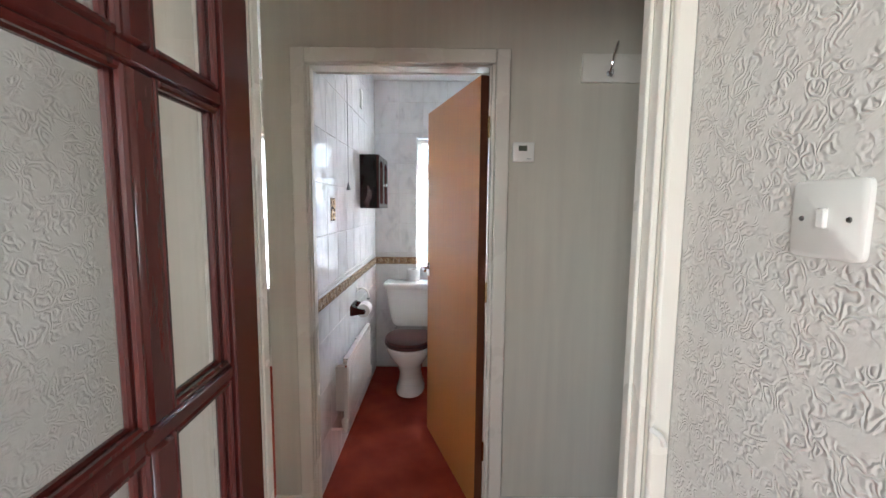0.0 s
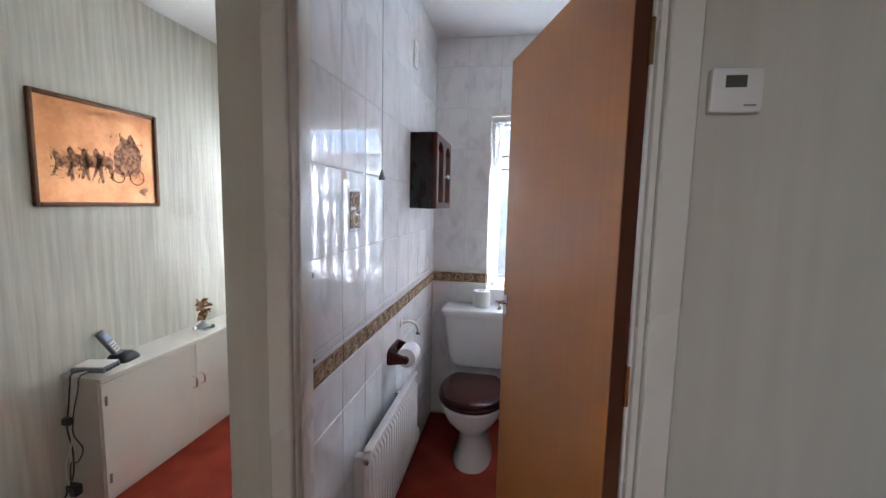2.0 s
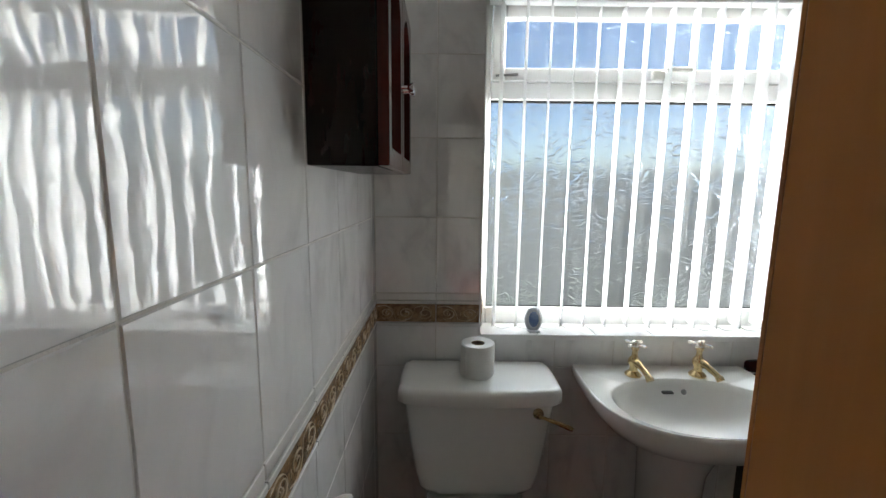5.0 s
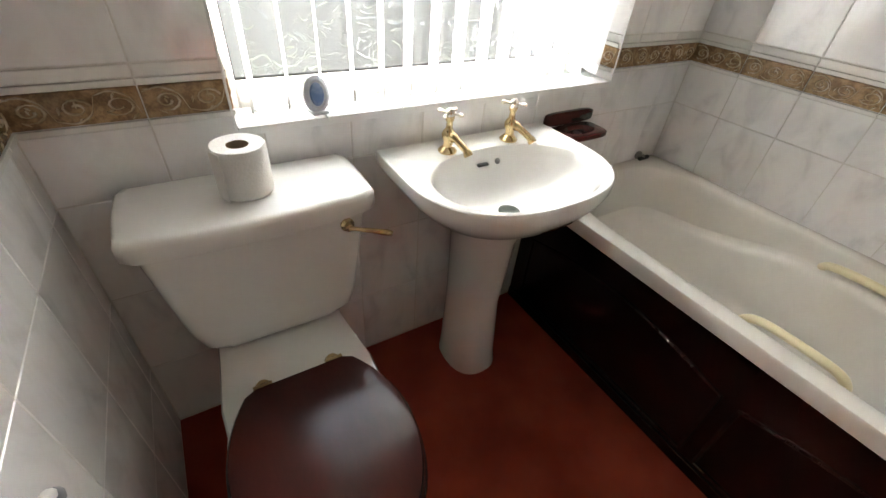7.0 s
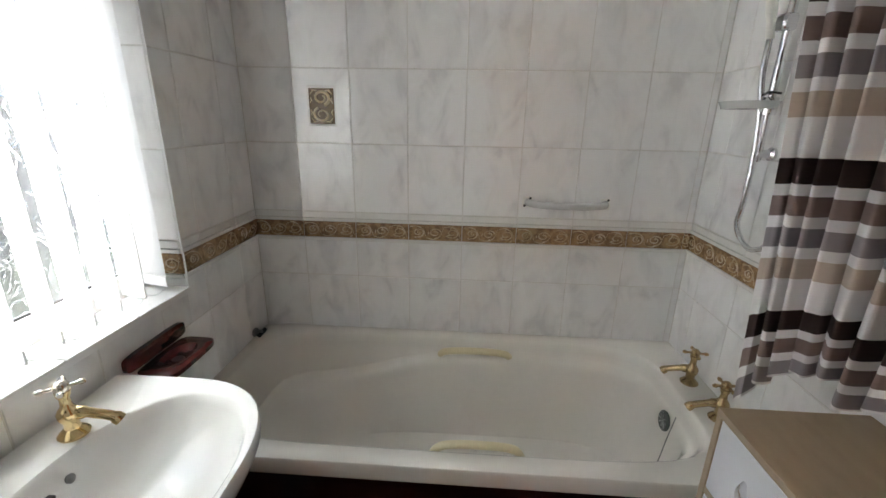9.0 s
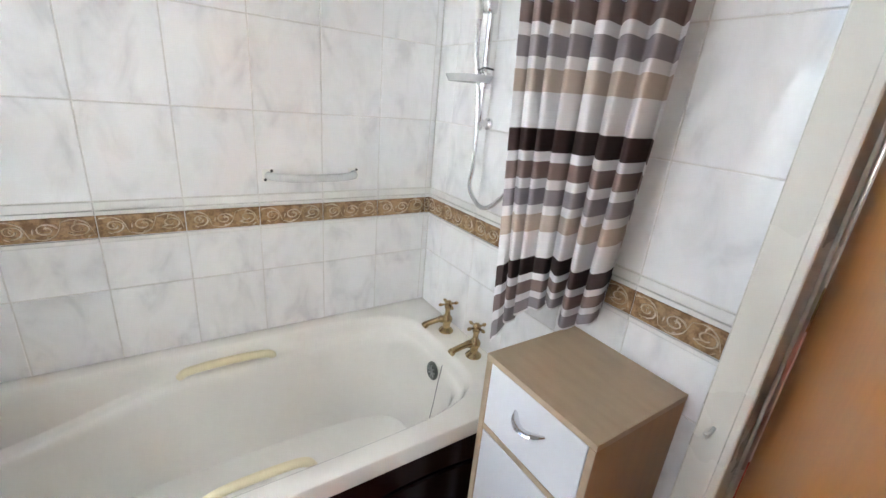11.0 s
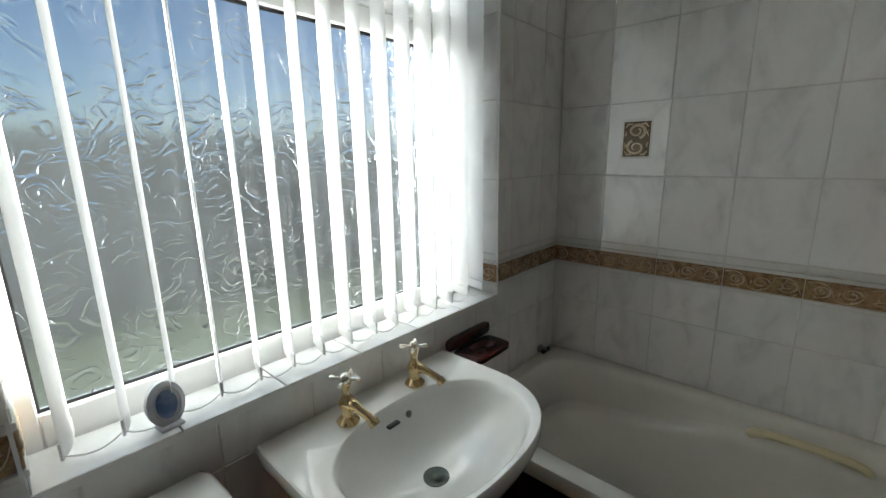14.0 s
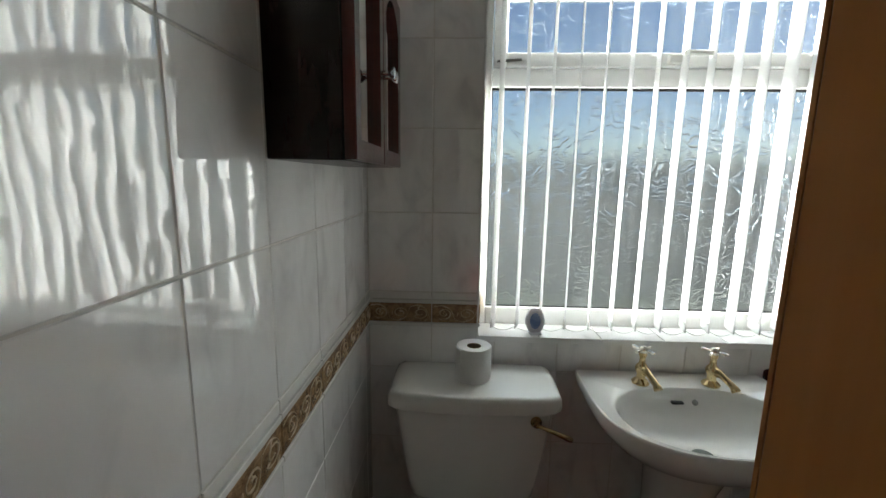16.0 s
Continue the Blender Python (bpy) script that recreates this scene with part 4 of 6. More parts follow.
def bath():
    t = thing("bath", "cream acrylic bathtub with dark panelled side", "bathtub")
    x0, x1, y0, y1, zr = 1.262, W - 0.003, -L + 0.003, -0.003, 0.548
    n, cx, cy = 96, 1.62, -0.80
    outer = [(x0, y0), (x1, y0), (x1, y1), (x0, y1)]
    rim = by_angle(outer, cx, cy, zr, n)

    def tub(xa, xb, ya, yb, z, power):
        return by_angle([(p.x, p.y) for p in oval((xa + xb) / 2, (ya + yb) / 2, (xb - xa) / 2, (yb - ya) / 2, 0, 96, power)], cx, cy, z, n)

    rings = []
    for k, z in ((0.0, 0.500), (0.0, 0.540), (0.003, 0.546), (0.008, zr)):
        rings.append(by_angle([(x0 + k, y0 + k), (x1 - k, y0 + k), (x1 - k, y1 - k), (x0 + k, y1 - k)], cx, cy, z, n))
    rings += [tub(1.316, 1.918, -1.525, -0.055, zr, 5.5), tub(1.321, 1.913, -1.519, -0.060, 0.5455, 5.5), tub(1.327, 1.907, -1.513, -0.070, 0.537, 5.4), tub(1.332, 1.902, -1.507, -0.090, 0.515, 5.2), tub(1.337, 1.897, -1.503, -0.110, 0.497, 5.1), tub(1.344, 1.890, -1.500, -0.122, 0.490, 5.0),
              tub(1.354, 1.880, -1.498, -0.132, 0.487, 5.0), tub(1.363, 1.871, -1.496, -0.142, 0.483, 4.9), tub(1.371, 1.863, -1.493, -0.154, 0.474, 4.8), tub(1.377, 1.857, -1.489, -0.172, 0.458, 4.8), tub(1.385, 1.848, -1.480, -0.225, 0.38, 4.6), tub(1.402, 1.830, -1.455, -0.310, 0.26, 4.4), tub(1.440, 1.795, -1.42, -0.39, 0.185, 4.0), tub(1.52, 1.72, -1.32, -0.52, 0.165, 3.0), tub(1.58, 1.66, -1.20, -0.70, 0.160, 2.5)]
    # the arm ledge sweeps down towards the head end
    for r in rings:
        for p in r:
            if p.z < 0.5 and p.z > 0.3:
                k = min(1.0, max(0.0, (p.y + 0.80) / 0.55))
                p.z -= (0.11 if p.z > 0.45 else 0.055) * k * k * (3 - 2 * k)
    part("tub", loft(rings, cap0=False), ACRYLIC, t)
    part("rim_lip", boxes((x0 + 0.002, y0, 0.497, x0 + 0.012, y1, 0.512), bevel=0.003), ACRYLIC, t)
    panel = part("side_panel", boxes((1.283, y0, 0.0, 1.300, y1, 0.498)), MAHOGANY, t, "dark mahogany bath panel with moulded fields", smooth=False)
    for a, b in ((-0.07, -0.83), (-0.88, -1.60)):
        m = (a + b) / 2
        top = [(1.282, a + (b - a) * i / 14, 0.335 + 0.055 * math.sin(math.pi * i / 14)) for i in range(15)]
        part("moulding", tube(top, 0.006, 6), MAHOGANY, panel)
        part("moulding", tube([(1.282, a, 0.335), (1.282, a, 0.065)], 0.006, 6), MAHOGANY, panel)
        part("moulding", tube([(1.282, b, 0.335), (1.282, b, 0.065)], 0.006, 6), MAHOGANY, panel)
        part("moulding", tube([(1.282, a, 0.065), (1.282, b, 0.065)], 0.006, 6), MAHOGANY, panel)
    part("plinth", boxes((1.276, y0, 0.0, 1.2825, y1, 0.045), bevel=0.002), MAHOGANY, panel)
    # grips
    part("grip", tube(spline([(1.338, -0.745, 0.515), (1.332, -0.765, 0.548), (1.330, -0.80, 0.562), (1.330, -0.87, 0.565), (1.330, -0.945, 0.562), (1.332, -0.975, 0.548), (1.338, -0.99, 0.515)], 5), 0.011, 10), GRIP, t, "ivory plastic hand grip")
    part("grip", tube(spline([(1.888, -0.735, 0.486), (1.874, -0.752, 0.506), (1.868, -0.80, 0.516), (1.868, -0.87, 0.518), (1.868, -0.94, 0.516), (1.874, -0.988, 0.506), (1.888, -1.005, 0.486)], 5), 0.0135, 10), GRIP, t, "ivory plastic hand grip")
    m = Matrix.Translation((1.610, -1.486, 0.452)) @ pose(0, 0, 0, -83, 0, 0)
    ov = part("overflow_rose", lathe([(0.033, 0), (0.033, 0.004), (0.026, 0.008), (0.024, 0.005), (0.001, 0.005)], seg=20, m=m), DRAIN, t, "dull metal overflow rose")
    for a in range(0, 180, 45):
        d = Vector((0.023 * math.cos(radians(a)), 0, 0.023 * math.sin(radians(a))))
        part("bar", tube([Vector((1.610, -1.478, 0.453)) - d, Vector((1.610, -1.478, 0.453)) + d], 0.002, 4), STEEL, ov)
    part("chain", tube(spline([(1.565, -1.492, 0.502), (1.56, -1.476, 0.43), (1.555, -1.458, 0.33), (1.55, -1.43, 0.235), (1.56, -1.39, 0.20)], 5), 0.0018, 5), STEEL, t, "thin plug chain")
    return t


bath()
tap = pillar_tap("bath_tap", "aged brass pillar tap on the bath rim", (1.688, -1.582, 0.547), 150, BRASS, 1.12)
tagged(tap, group="taps on the bath")
copy_thing(tap, pose(1.512, -1.580, 0.547, 0, 0, 162))

stub = thing("pipe_stub", "dark metal pipe stub in the tiled corner", "pipe")
part("nut", lathe([(0.018, 0), (0.018, 0.012), (0.012, 0.016), (0.012, 0.032), (0.004, 0.036)], seg=6, m=Matrix.Translation((1.858, -0.001, 0.560)) @ pose(0, 0, 0, 90, 0, 0)), STEEL, stub)
part("cap", tube([(1.84, -0.028, 0.556), (1.885, -0.032, 0.560)], 0.009, 8), BLACK_PLASTIC, stub)

sd = thing("soap_dish", "dark stained wooden soap dish on the tiles", "soap dish", (1.375, 0, 0.0))
part("back", loft([oval(0, 0.785, 0.108, 0.022, -0.002, 32, 5), oval(0, 0.785, 0.108, 0.022, 0.012, 32, 5), oval(0, 0.785, 0.100, 0.016, 0.018, 32, 5)]), REDWOOD, sd).matrix_local = pose(0, 0, 0, 90, 0, 0)
tray = part("tray", loft([oval(0, -0.062, 0.090, 0.048, 0.742, 40, 5), oval(0, -0.062, 0.096, 0.054, 0.748, 40, 5), oval(0, -0.062, 0.096, 0.054, 0.760, 40, 5), oval(0, -0.062, 0.090, 0.048, 0.764, 40, 5), oval(0, -0.064, 0.062, 0.034, 0.763, 40, 2), oval(0, -0.064, 0.050, 0.026, 0.752, 40, 2), oval(0, -0.064, 0.03, 0.015, 0.750, 40, 2)]), REDWOOD, sd)
# black disc on the tray paints the shade of its drain hole
part("hole", lathe([(0.015, 0), (0.015, 0.002), (0.001, 0.002)], (-0.005, -0.064, 0.7505), 16), BLACK_PLASTIC, tray)

orn = thing("oval_plaque", "small pale oval plaque with blue centre on the sill", "ornament", (0.541, 0.022, WZ0 + 0.004), 8)
part("frame", loft([oval(0, 0.043, 0.026, 0.036, 0.0, 32), oval(0, 0.043, 0.031, 0.042, 0.004, 32), oval(0, 0.043, 0.031, 0.042, 0.016, 32), oval(0, 0.043, 0.023, 0.033, 0.020, 32), oval(0, 0.043, 0.018, 0.027, 0.017, 32)]), STONEWARE, orn).matrix_local = pose(0, 0.01, 0, 82, 0, 0)
part("inset", loft([oval(0, 0.043, 0.018, 0.027, 0.0165, 28), oval(0, 0.043, 0.015, 0.023, 0.0205, 28), oval(0, 0.043, 0.006, 0.010, 0.022, 28)]), BLUE, orn, "blue enamel oval").matrix_local = pose(0, 0.01, 0, 82, 0, 0)
part("foot", boxes((-0.02, -0.018, 0, 0.02, 0.018, 0.008), bevel=0.003), STONEWARE, orn)


def toilet_roll(name, label, m):
    t = thing(name, label, "toilet roll")
    t.matrix_world = m
    bm = bmesh.new()
    seg = 40
    rings = []
    for r, z in ((0.021, 0.002), (0.050, 0.0), (0.052, 0.003), (0.052, 0.099), (0.050, 0.102), (0.021, 0.100)):
        rings.append([Vector(((r + (0.0006 * math.sin(5 * a) if r > 0.03 else 0)) * math.cos(a), (r + (0.0006 * math.sin(5 * a) if r > 0.03 else 0)) * math.sin(a), z)) for a in (2 * math.pi * i / seg for i in range(seg))])
    part("paper", loft(rings, False, False), PAPER, t)
    part("core", loft([[Vector((0.0208 * math.cos(a), 0.0208 * math.sin(a), z)) for a in (2 * math.pi * i / 24 for i in range(24))] for z in (0.003, 0.100)], False, False), CARD, t, "brown cardboard core")
    part("flap", boxes((0.0525, -0.012, 0.001, 0.0535, 0.030, 0.101)), PAPER, t)
    return t


toilet_roll("toilet_roll", "white toilet roll standing on the cistern lid", pose(0.338, -0.115, 0.7995, 0, 0, 200))

holder = thing("toilet_roll_holder", "dark stained wooden toilet roll holder with roll", "roll holder", (0, -0.93, 0.765))
part("back_plate", loft([oval(0, 0, 0.095, 0.040, z, 32, 4) for z in (0.0, 0.010)] + [oval(0, 0, 0.088, 0.034, 0.014, 32, 4)]), REDWOOD, holder).matrix_local = pose(0.001, 0, 0, 90, 0, 90)
for y in (-0.075, 0.075):
    part("arm", loft([[Vector((x, y - 0.009, z)) for x, z in pr] for pr in [[(0.012, 0.03), (0.06, 0.012), (0.088, 0.008), (0.095, -0.006), (0.088, -0.020), (0.06, -0.022), (0.012, -0.03)]]] + [[Vector((x, y + 0.009, z)) for x, z in ((0.012, 0.03), (0.06, 0.012), (0.088, 0.008), (0.095, -0.006), (0.088, -0.020), (0.06, -0.022), (0.012, -0.03))]]), REDWOOD, holder)
part("roller", tube([(0.074, -0.088, -0.006), (0.074, 0.088, -0.006)], 0.010, 12), REDWOOD, holder)
part("roll", lathe([(0.020, -0.05), (0.043, -0.05), (0.044, -0.048), (0.044, 0.048), (0.043, 0.05), (0.020, 0.05)], seg=32, m=pose(0.074, 0, -0.006, 90, 0, 0)), PAPER, holder, "white paper roll")

grab = thing("grab_rail", "small curved white handle above the radiator", "grab rail", (0, -0.77, 0.845))
part("plate", lathe([(0.020, 0), (0.020, 0.004), (0.012, 0.008)], seg=16, m=pose(0.001, -0.03, 0.017, 0, 90, 0)), WHITE_PLASTIC, grab)
part("bar", tube(spline([(0.004, -0.03, 0.017), (0.030, -0.005, 0.021), (0.048, 0.06, -0.006), (0.050, 0.12, -0.050), (0.044, 0.155, -0.080)], 5), 0.008, 10), WHITE_PLASTIC, grab)
part("end_cap", lathe([(0.011, 0), (0.012, 0.006), (0.008, 0.014)], (0.044, 0.155, -0.092), 12), GREY_PLASTIC, grab)

cord = thing("pull_cord", "ceiling pull cord with small grey cone", "light pull", (0.068, -1.311, 0))
part("cord", tube([(0, 0, 1.55), (0, 0, H - 0.02)], 0.0012, 5), GREY_PLASTIC, cord)
part("cone", lathe([(0.011, 0), (0.012, 0.003), (0.004, 0.030), (0.002, 0.036)], (0, 0, 1.515), 14), GREY_PLASTIC, cord)
part("ceiling_box", lathe([(0.030, 0), (0.038, 0.006), (0.040, 0.024)], (0, 0, H - 0.0245), 24), WHITE_PLASTIC, cord)

plate = thing("vent_plate", "small white plate high on the tiled wall", "vent")
part("plate", boxes((0.001, -0.63, 2.105, 0.010, -0.565, 2.235), bevel=0.003), WHITE_PLASTIC, plate)
for k in range(5):
    part("slat", boxes((0.010, -0.62, 2.122 + 0.021 * k, 0.013, -0.575, 2.132 + 0.021 * k)), WHITE_PLASTIC, plate, smooth=False)


def mirror_cabinet():
    t = thing("wall_cabinet", "dark mahogany wall cabinet with two arched mirror doors", "cabinet", (0, -0.668, 1.413))
    w, h, d = 0.448, 0.373, 0.117
    part("body", boxes((0.001, 0, 0, d, w, h), bevel=0.002), MAHOGANY, t)
    for i in (0, 1):
        y0, y1 = i * w / 2 + 0.001, (i + 1) * w / 2 - 0.001
        n = 14
        s = 0.032
        inner = [(y0 + s, s), (y1 - s, s)] + [(y1 - s - (y1 - y0 - 2 * s) * k / n, h - s - 0.045 + 0.045 * math.sin(math.pi * k / n) ** 0.7) for k in range(n + 1)]
        outer = [(y0, 0.001), (y1, 0.001)] + [(y1 - (y1 - y0) * k / n, h - 0.001) for k in range(n + 1)]
        bm = bmesh.new()
        rows = []
        for x, lst, k in ((d + 0.001, outer, 0), (d + 0.017, outer, 0), (d + 0.019, outer, 0.002), (d + 0.019, inner, 0), (d + 0.012, inner, 0), (d + 0.001, inner, 0)):
            cyy, czz = (y0 + y1) / 2, h / 2
            rows.append([bm.verts.new((x, y + (cyy - y) * k * 10, z + (czz - z) * k * 10 * 0.6)) for y, z in lst])
        m = len(inner)
        for a, b in zip(rows, rows[1:] + rows[:1]):
            for q in range(m):
                bm.faces.new((a[q], a[(q + 1) % m], b[(q + 1) % m], b[q]))
        door = part("door", bm, REDWOOD, t, sharp=30)
        bm = bmesh.new()
        bm.faces.new([bm.verts.new((d + 0.006, y, z)) for y, z in inner])
        part("mirror", bm, MIRROR, door, "arched mirror glass", smooth=False)
        ky = y1 - 0.016 if i == 0 else y0 + 0.016
        part("knob", lathe([(0.005, 0), (0.004, 0.012), (0.010, 0.020), (0.011, 0.024), (0.004, 0.026)], seg=14, m=pose(d + 0.019, ky, 0.170, 0, 90, 0)), CHROME, door, "chrome knob")
    return t


mirror_cabinet()


def radiator():
    t = thing("radiator", "white ribbed panel radiator under the roll holder", "radiator", (0, 0, 0))
    y0, y1, z0, z1, x = -1.46, -0.79, 0.235, 0.615, 0.075
    bm = bmesh.new()
    n = 20
    prof = []
    for i in range(n):
        a = y0 + 0.012 + (y1 - y0 - 0.024) * i / n
        s = (y1 - y0 - 0.024) / n
        prof += [(a + s * 0.05, 0.0), (a + s * 0.20, 0.011), (a + s * 0.72, 0.011), (a + s * 0.87, 0.0)]
    prof = [(y0, 0.0)] + prof + [(y1, 0.0)]
    rows = []
    for z, k in ((z0, 0.0), (z0 + 0.03, 0.0), (z0 + 0.045, 1.0), (z1 - 0.045, 1.0), (z1 - 0.03, 0.0), (z1, 0.0)):
        rows.append([bm.verts.new((x + dx * k, y, z)) for y, dx in prof])
    for a, b in zip(rows, rows[1:]):
        for i in range(len(prof) - 1):
            bm.faces.new((a[i], a[i + 1], b[i + 1], b[i]))
    back = [[bm.verts.new((x - 0.014, y, z)) for y in (y0, y1)] for z in (z0, z1)]
    bm.faces.new((back[0][0], back[0][1], back[1][1], back[1][0]))
    part("panel", bm, RADIATOR, t)
    part("top_edge", boxes((x - 0.016, y0, z1 - 0.002, x + 0.013, y1, z1 + 0.010), bevel=0.004, seg=2), RADIATOR, t)
    part("side_edge", boxes((x - 0.014, y0 - 0.006, z0, x + 0.010, y0 + 0.001, z1), bevel=0.003), RADIATOR, t)
    part("side_edge", boxes((x - 0.014, y1 - 0.001, z0, x + 0.010, y1 + 0.006, z1), bevel=0.003), RADIATOR, t)
    for y, s in ((y0, -1), (y1, 1)):
        part("plug", lathe([(0.011, 0), (0.011, 0.012), (0.006, 0.014)], seg=6, m=pose(x - 0.002, y + s * 0.004, z1 - 0.025, -90 * s, 0, 0)), CHROME, t)
        v = part("valve", lathe([(0.013, 0), (0.013, 0.03), (0.017, 0.032), (0.017, 0.062), (0.012, 0.068)], (x - 0.002, y + s * 0.035, 0.240), 14), WHITE_PLASTIC, t)
        part("pipe", tube([(x - 0.002, y + s * 0.035, 0.250), (0.0005, y + s * 0.035, 0.250)], 0.0075, 8), RADIATOR, v)
        part("tail", tube([(x - 0.002, y + s * 0.035, 0.258), (x - 0.002, y + s * 0.002, 0.258)], 0.009, 8), CHROME, v)
        part("bracket", boxes((0.001, y - s * 0.08 - 0.015, 0.30, x - 0.016, y - s * 0.08 + 0.015, 0.55)), RADIATOR, t, smooth=False)
    return t


radiator()

# shower on the end wall
sh = thing("shower_set", "chrome shower riser rail with white handset and hose", "shower", (1.650, -L, 0))
part("rail", tube([(0, 0.042, 1.28), (0, 0.042, 1.98)], 0.010, 14), CHROME, sh)
for z in (1.30, 1.96):
    part("bracket", lathe([(0.018, 0), (0.018, 0.008), (0.011, 0.014), (0.011, 0.045)], seg=16, m=pose(0, 0.002, z, -90, 0, 0)), CHROME, sh)
part("slider", boxes((-0.016, 0.028, 1.600, 0.022, 0.064, 1.640), bevel=0.006), CHROME, sh)
hs = part("handset", tube(spline([(0.018, 0.068, 1.585), (0.020, 0.075, 1.63), (0.020, 0.09, 1.70), (0.020, 0.125, 1.765), (0.020, 0.150, 1.785)], 5), [0.010] * 6 + [0.0125] * 10 + [0.018, 0.022, 0.024, 0.026, 0.020], 14), WHITE_PLASTIC, sh, "white plastic shower handset")
m = Matrix.Translation((0.022, 0.160, 1.785)) @ look((0, 0, 0), (0.1, 0.8, -0.75))
part("spray_plate", lathe([(0.030, 0.022), (0.037, 0.010), (0.037, -0.006), (0.030, -0.010), (0.001, -0.010)], seg=24, m=m), WHITE_PLASTIC, hs)
for k in range(9):
    a = k * 0.7
    r = 0.010 + 0.014 * (k % 2)
    part("nozzle", lathe([(0.002, -0.0105), (0.0015, -0.012)], seg=6, m=m @ Matrix.Translation((r * math.cos(a), r * math.sin(a), 0))), GREY_PLASTIC, hs)
part("hose", tube(spline([(0.018, 0.068, 1.585), (0.012, 0.070, 1.50), (-0.002, 0.062, 1.40), (-0.012, 0.058, 1.28), (-0.010, 0.055, 1.17), (0.0, 0.052, 1.10), (-0.05, 0.050, 1.055), (-0.10, 0.045, 1.06), (-0.16, 0.03, 1.12)], 6), 0.0075, 10), CHROME, sh, "ribbed chrome hose")
dish = part("soap_shelf", loft([oval(0.01, 0.090, 0.066, 0.050, z, 28, 3) for z in (1.415, 1.419)] + [oval(0.01, 0.090, 0.074, 0.058, 1.434, 28, 3)], cap1=False), FROSTED, sh, "frosted plastic soap shelf")
part("clip", lathe([(0.018, 1.400), (0.019, 1.405), (0.019, 1.440), (0.017, 1.445)], (0, 0.042, 0), 16), CHROME, sh)
part("ring", tube(spline([(0.0, 0.06, 1.452), (-0.04, 0.075, 1.455), (-0.075, 0.07, 1.450)], 5), 0.003, 6), BLACK_PLASTIC, sh)

# curtain gathered at the tap end, hanging over the bath's edge
rail = thing("curtain_rail", "white curtain rail over the bath", "curtain rail")
part("rod", tube(spline([(1.275, -0.002, 2.05), (1.275, -0.6, 2.05), (1.275, -1.15, 2.05), (1.265, -1.34, 2.05), (1.15, -1.46, 2.05), (0.98, -1.55, 2.05), (0.94, -1.6415, 2.05)], 5), 0.011, 10), UPVC, rail)


def shower_curtain():
    t = thing("shower_curtain", "brown, beige and white striped shower curtain gathered aside", "curtain")
    bm = bmesh.new()
    uv = bm.loops.layers.uv.new("bands")
    nu, nv, folds = 150, 70, 7
    zt, zb = 2.04, 0.842
    rows, hts = [], []
    for j in range(nv + 1):
        s = j / nv
        z = zt + (zb - zt) * s
        ax, ay = 1.285 + 0.012 * s, -1.365 - 0.095 * s
        bx, by = 1.010 + 0.065 * s ** 1.6, -1.535 - 0.035 * s
        nx, ny = -(by - ay), bx - ax
        ln = math.hypot(nx, ny)
        nx, ny = nx / ln, ny / ln
        row = []
        for i in range(nu + 1):
            u = i / nu
            ph = folds * 2 * math.pi * (u ** 0.80)
            amp = (0.024 + 0.016 * u) * (0.75 + 0.45 * s) * (1 - 0.45 * s * (1 - u))
            off = amp * math.sin(ph + 0.5 * math.sin(3 * s)) + 0.008 * math.sin(ph * 2.3 + 2 * s) * s
            sl = 0.010 * math.cos(ph) * s
            dz = (0.05 * math.exp(-((u - 0.45) / 0.16) ** 2) - 0.085 * max(0, 0.10 - u) / 0.10 + 0.012 * math.sin(ph * 0.5) + 0.065 * u) * s ** 6
            row.append(bm.verts.new((ax + (bx - ax) * u + nx * off * -1 + sl, ay + (by - ay) * u + ny * off * -1, z + dz)))
        rows.append(row)
        hts.append((1.320 - z) / 0.304 + 8)
    for j in range(nv):
        for i in range(nu):
            f = bm.faces.new((rows[j][i], rows[j][i + 1], rows[j + 1][i + 1], rows[j + 1][i]))
            for lp, (ii, jj) in zip(f.loops, ((i, j), (i + 1, j), (i + 1, j + 1), (i, j + 1))):
                lp[uv].uv = (ii / nu, hts[jj])
    part("cloth", bm, CURTAIN, t, sharp=80)
    for k in range(8):
        u = (k + 0.5) / 8
        x, y = 1.285 - 0.32 * u, -1.365 - 0.17 * u
        bm = tube([(x + 0.002, y + 0.016 * math.cos(a), 2.048 + 0.016 * math.sin(a)) for a in (2 * math.pi * i / 12 for i in range(13))], 0.0018, 5)
        part("ring", bm, UPVC, t)
    return t


shower_curtain()


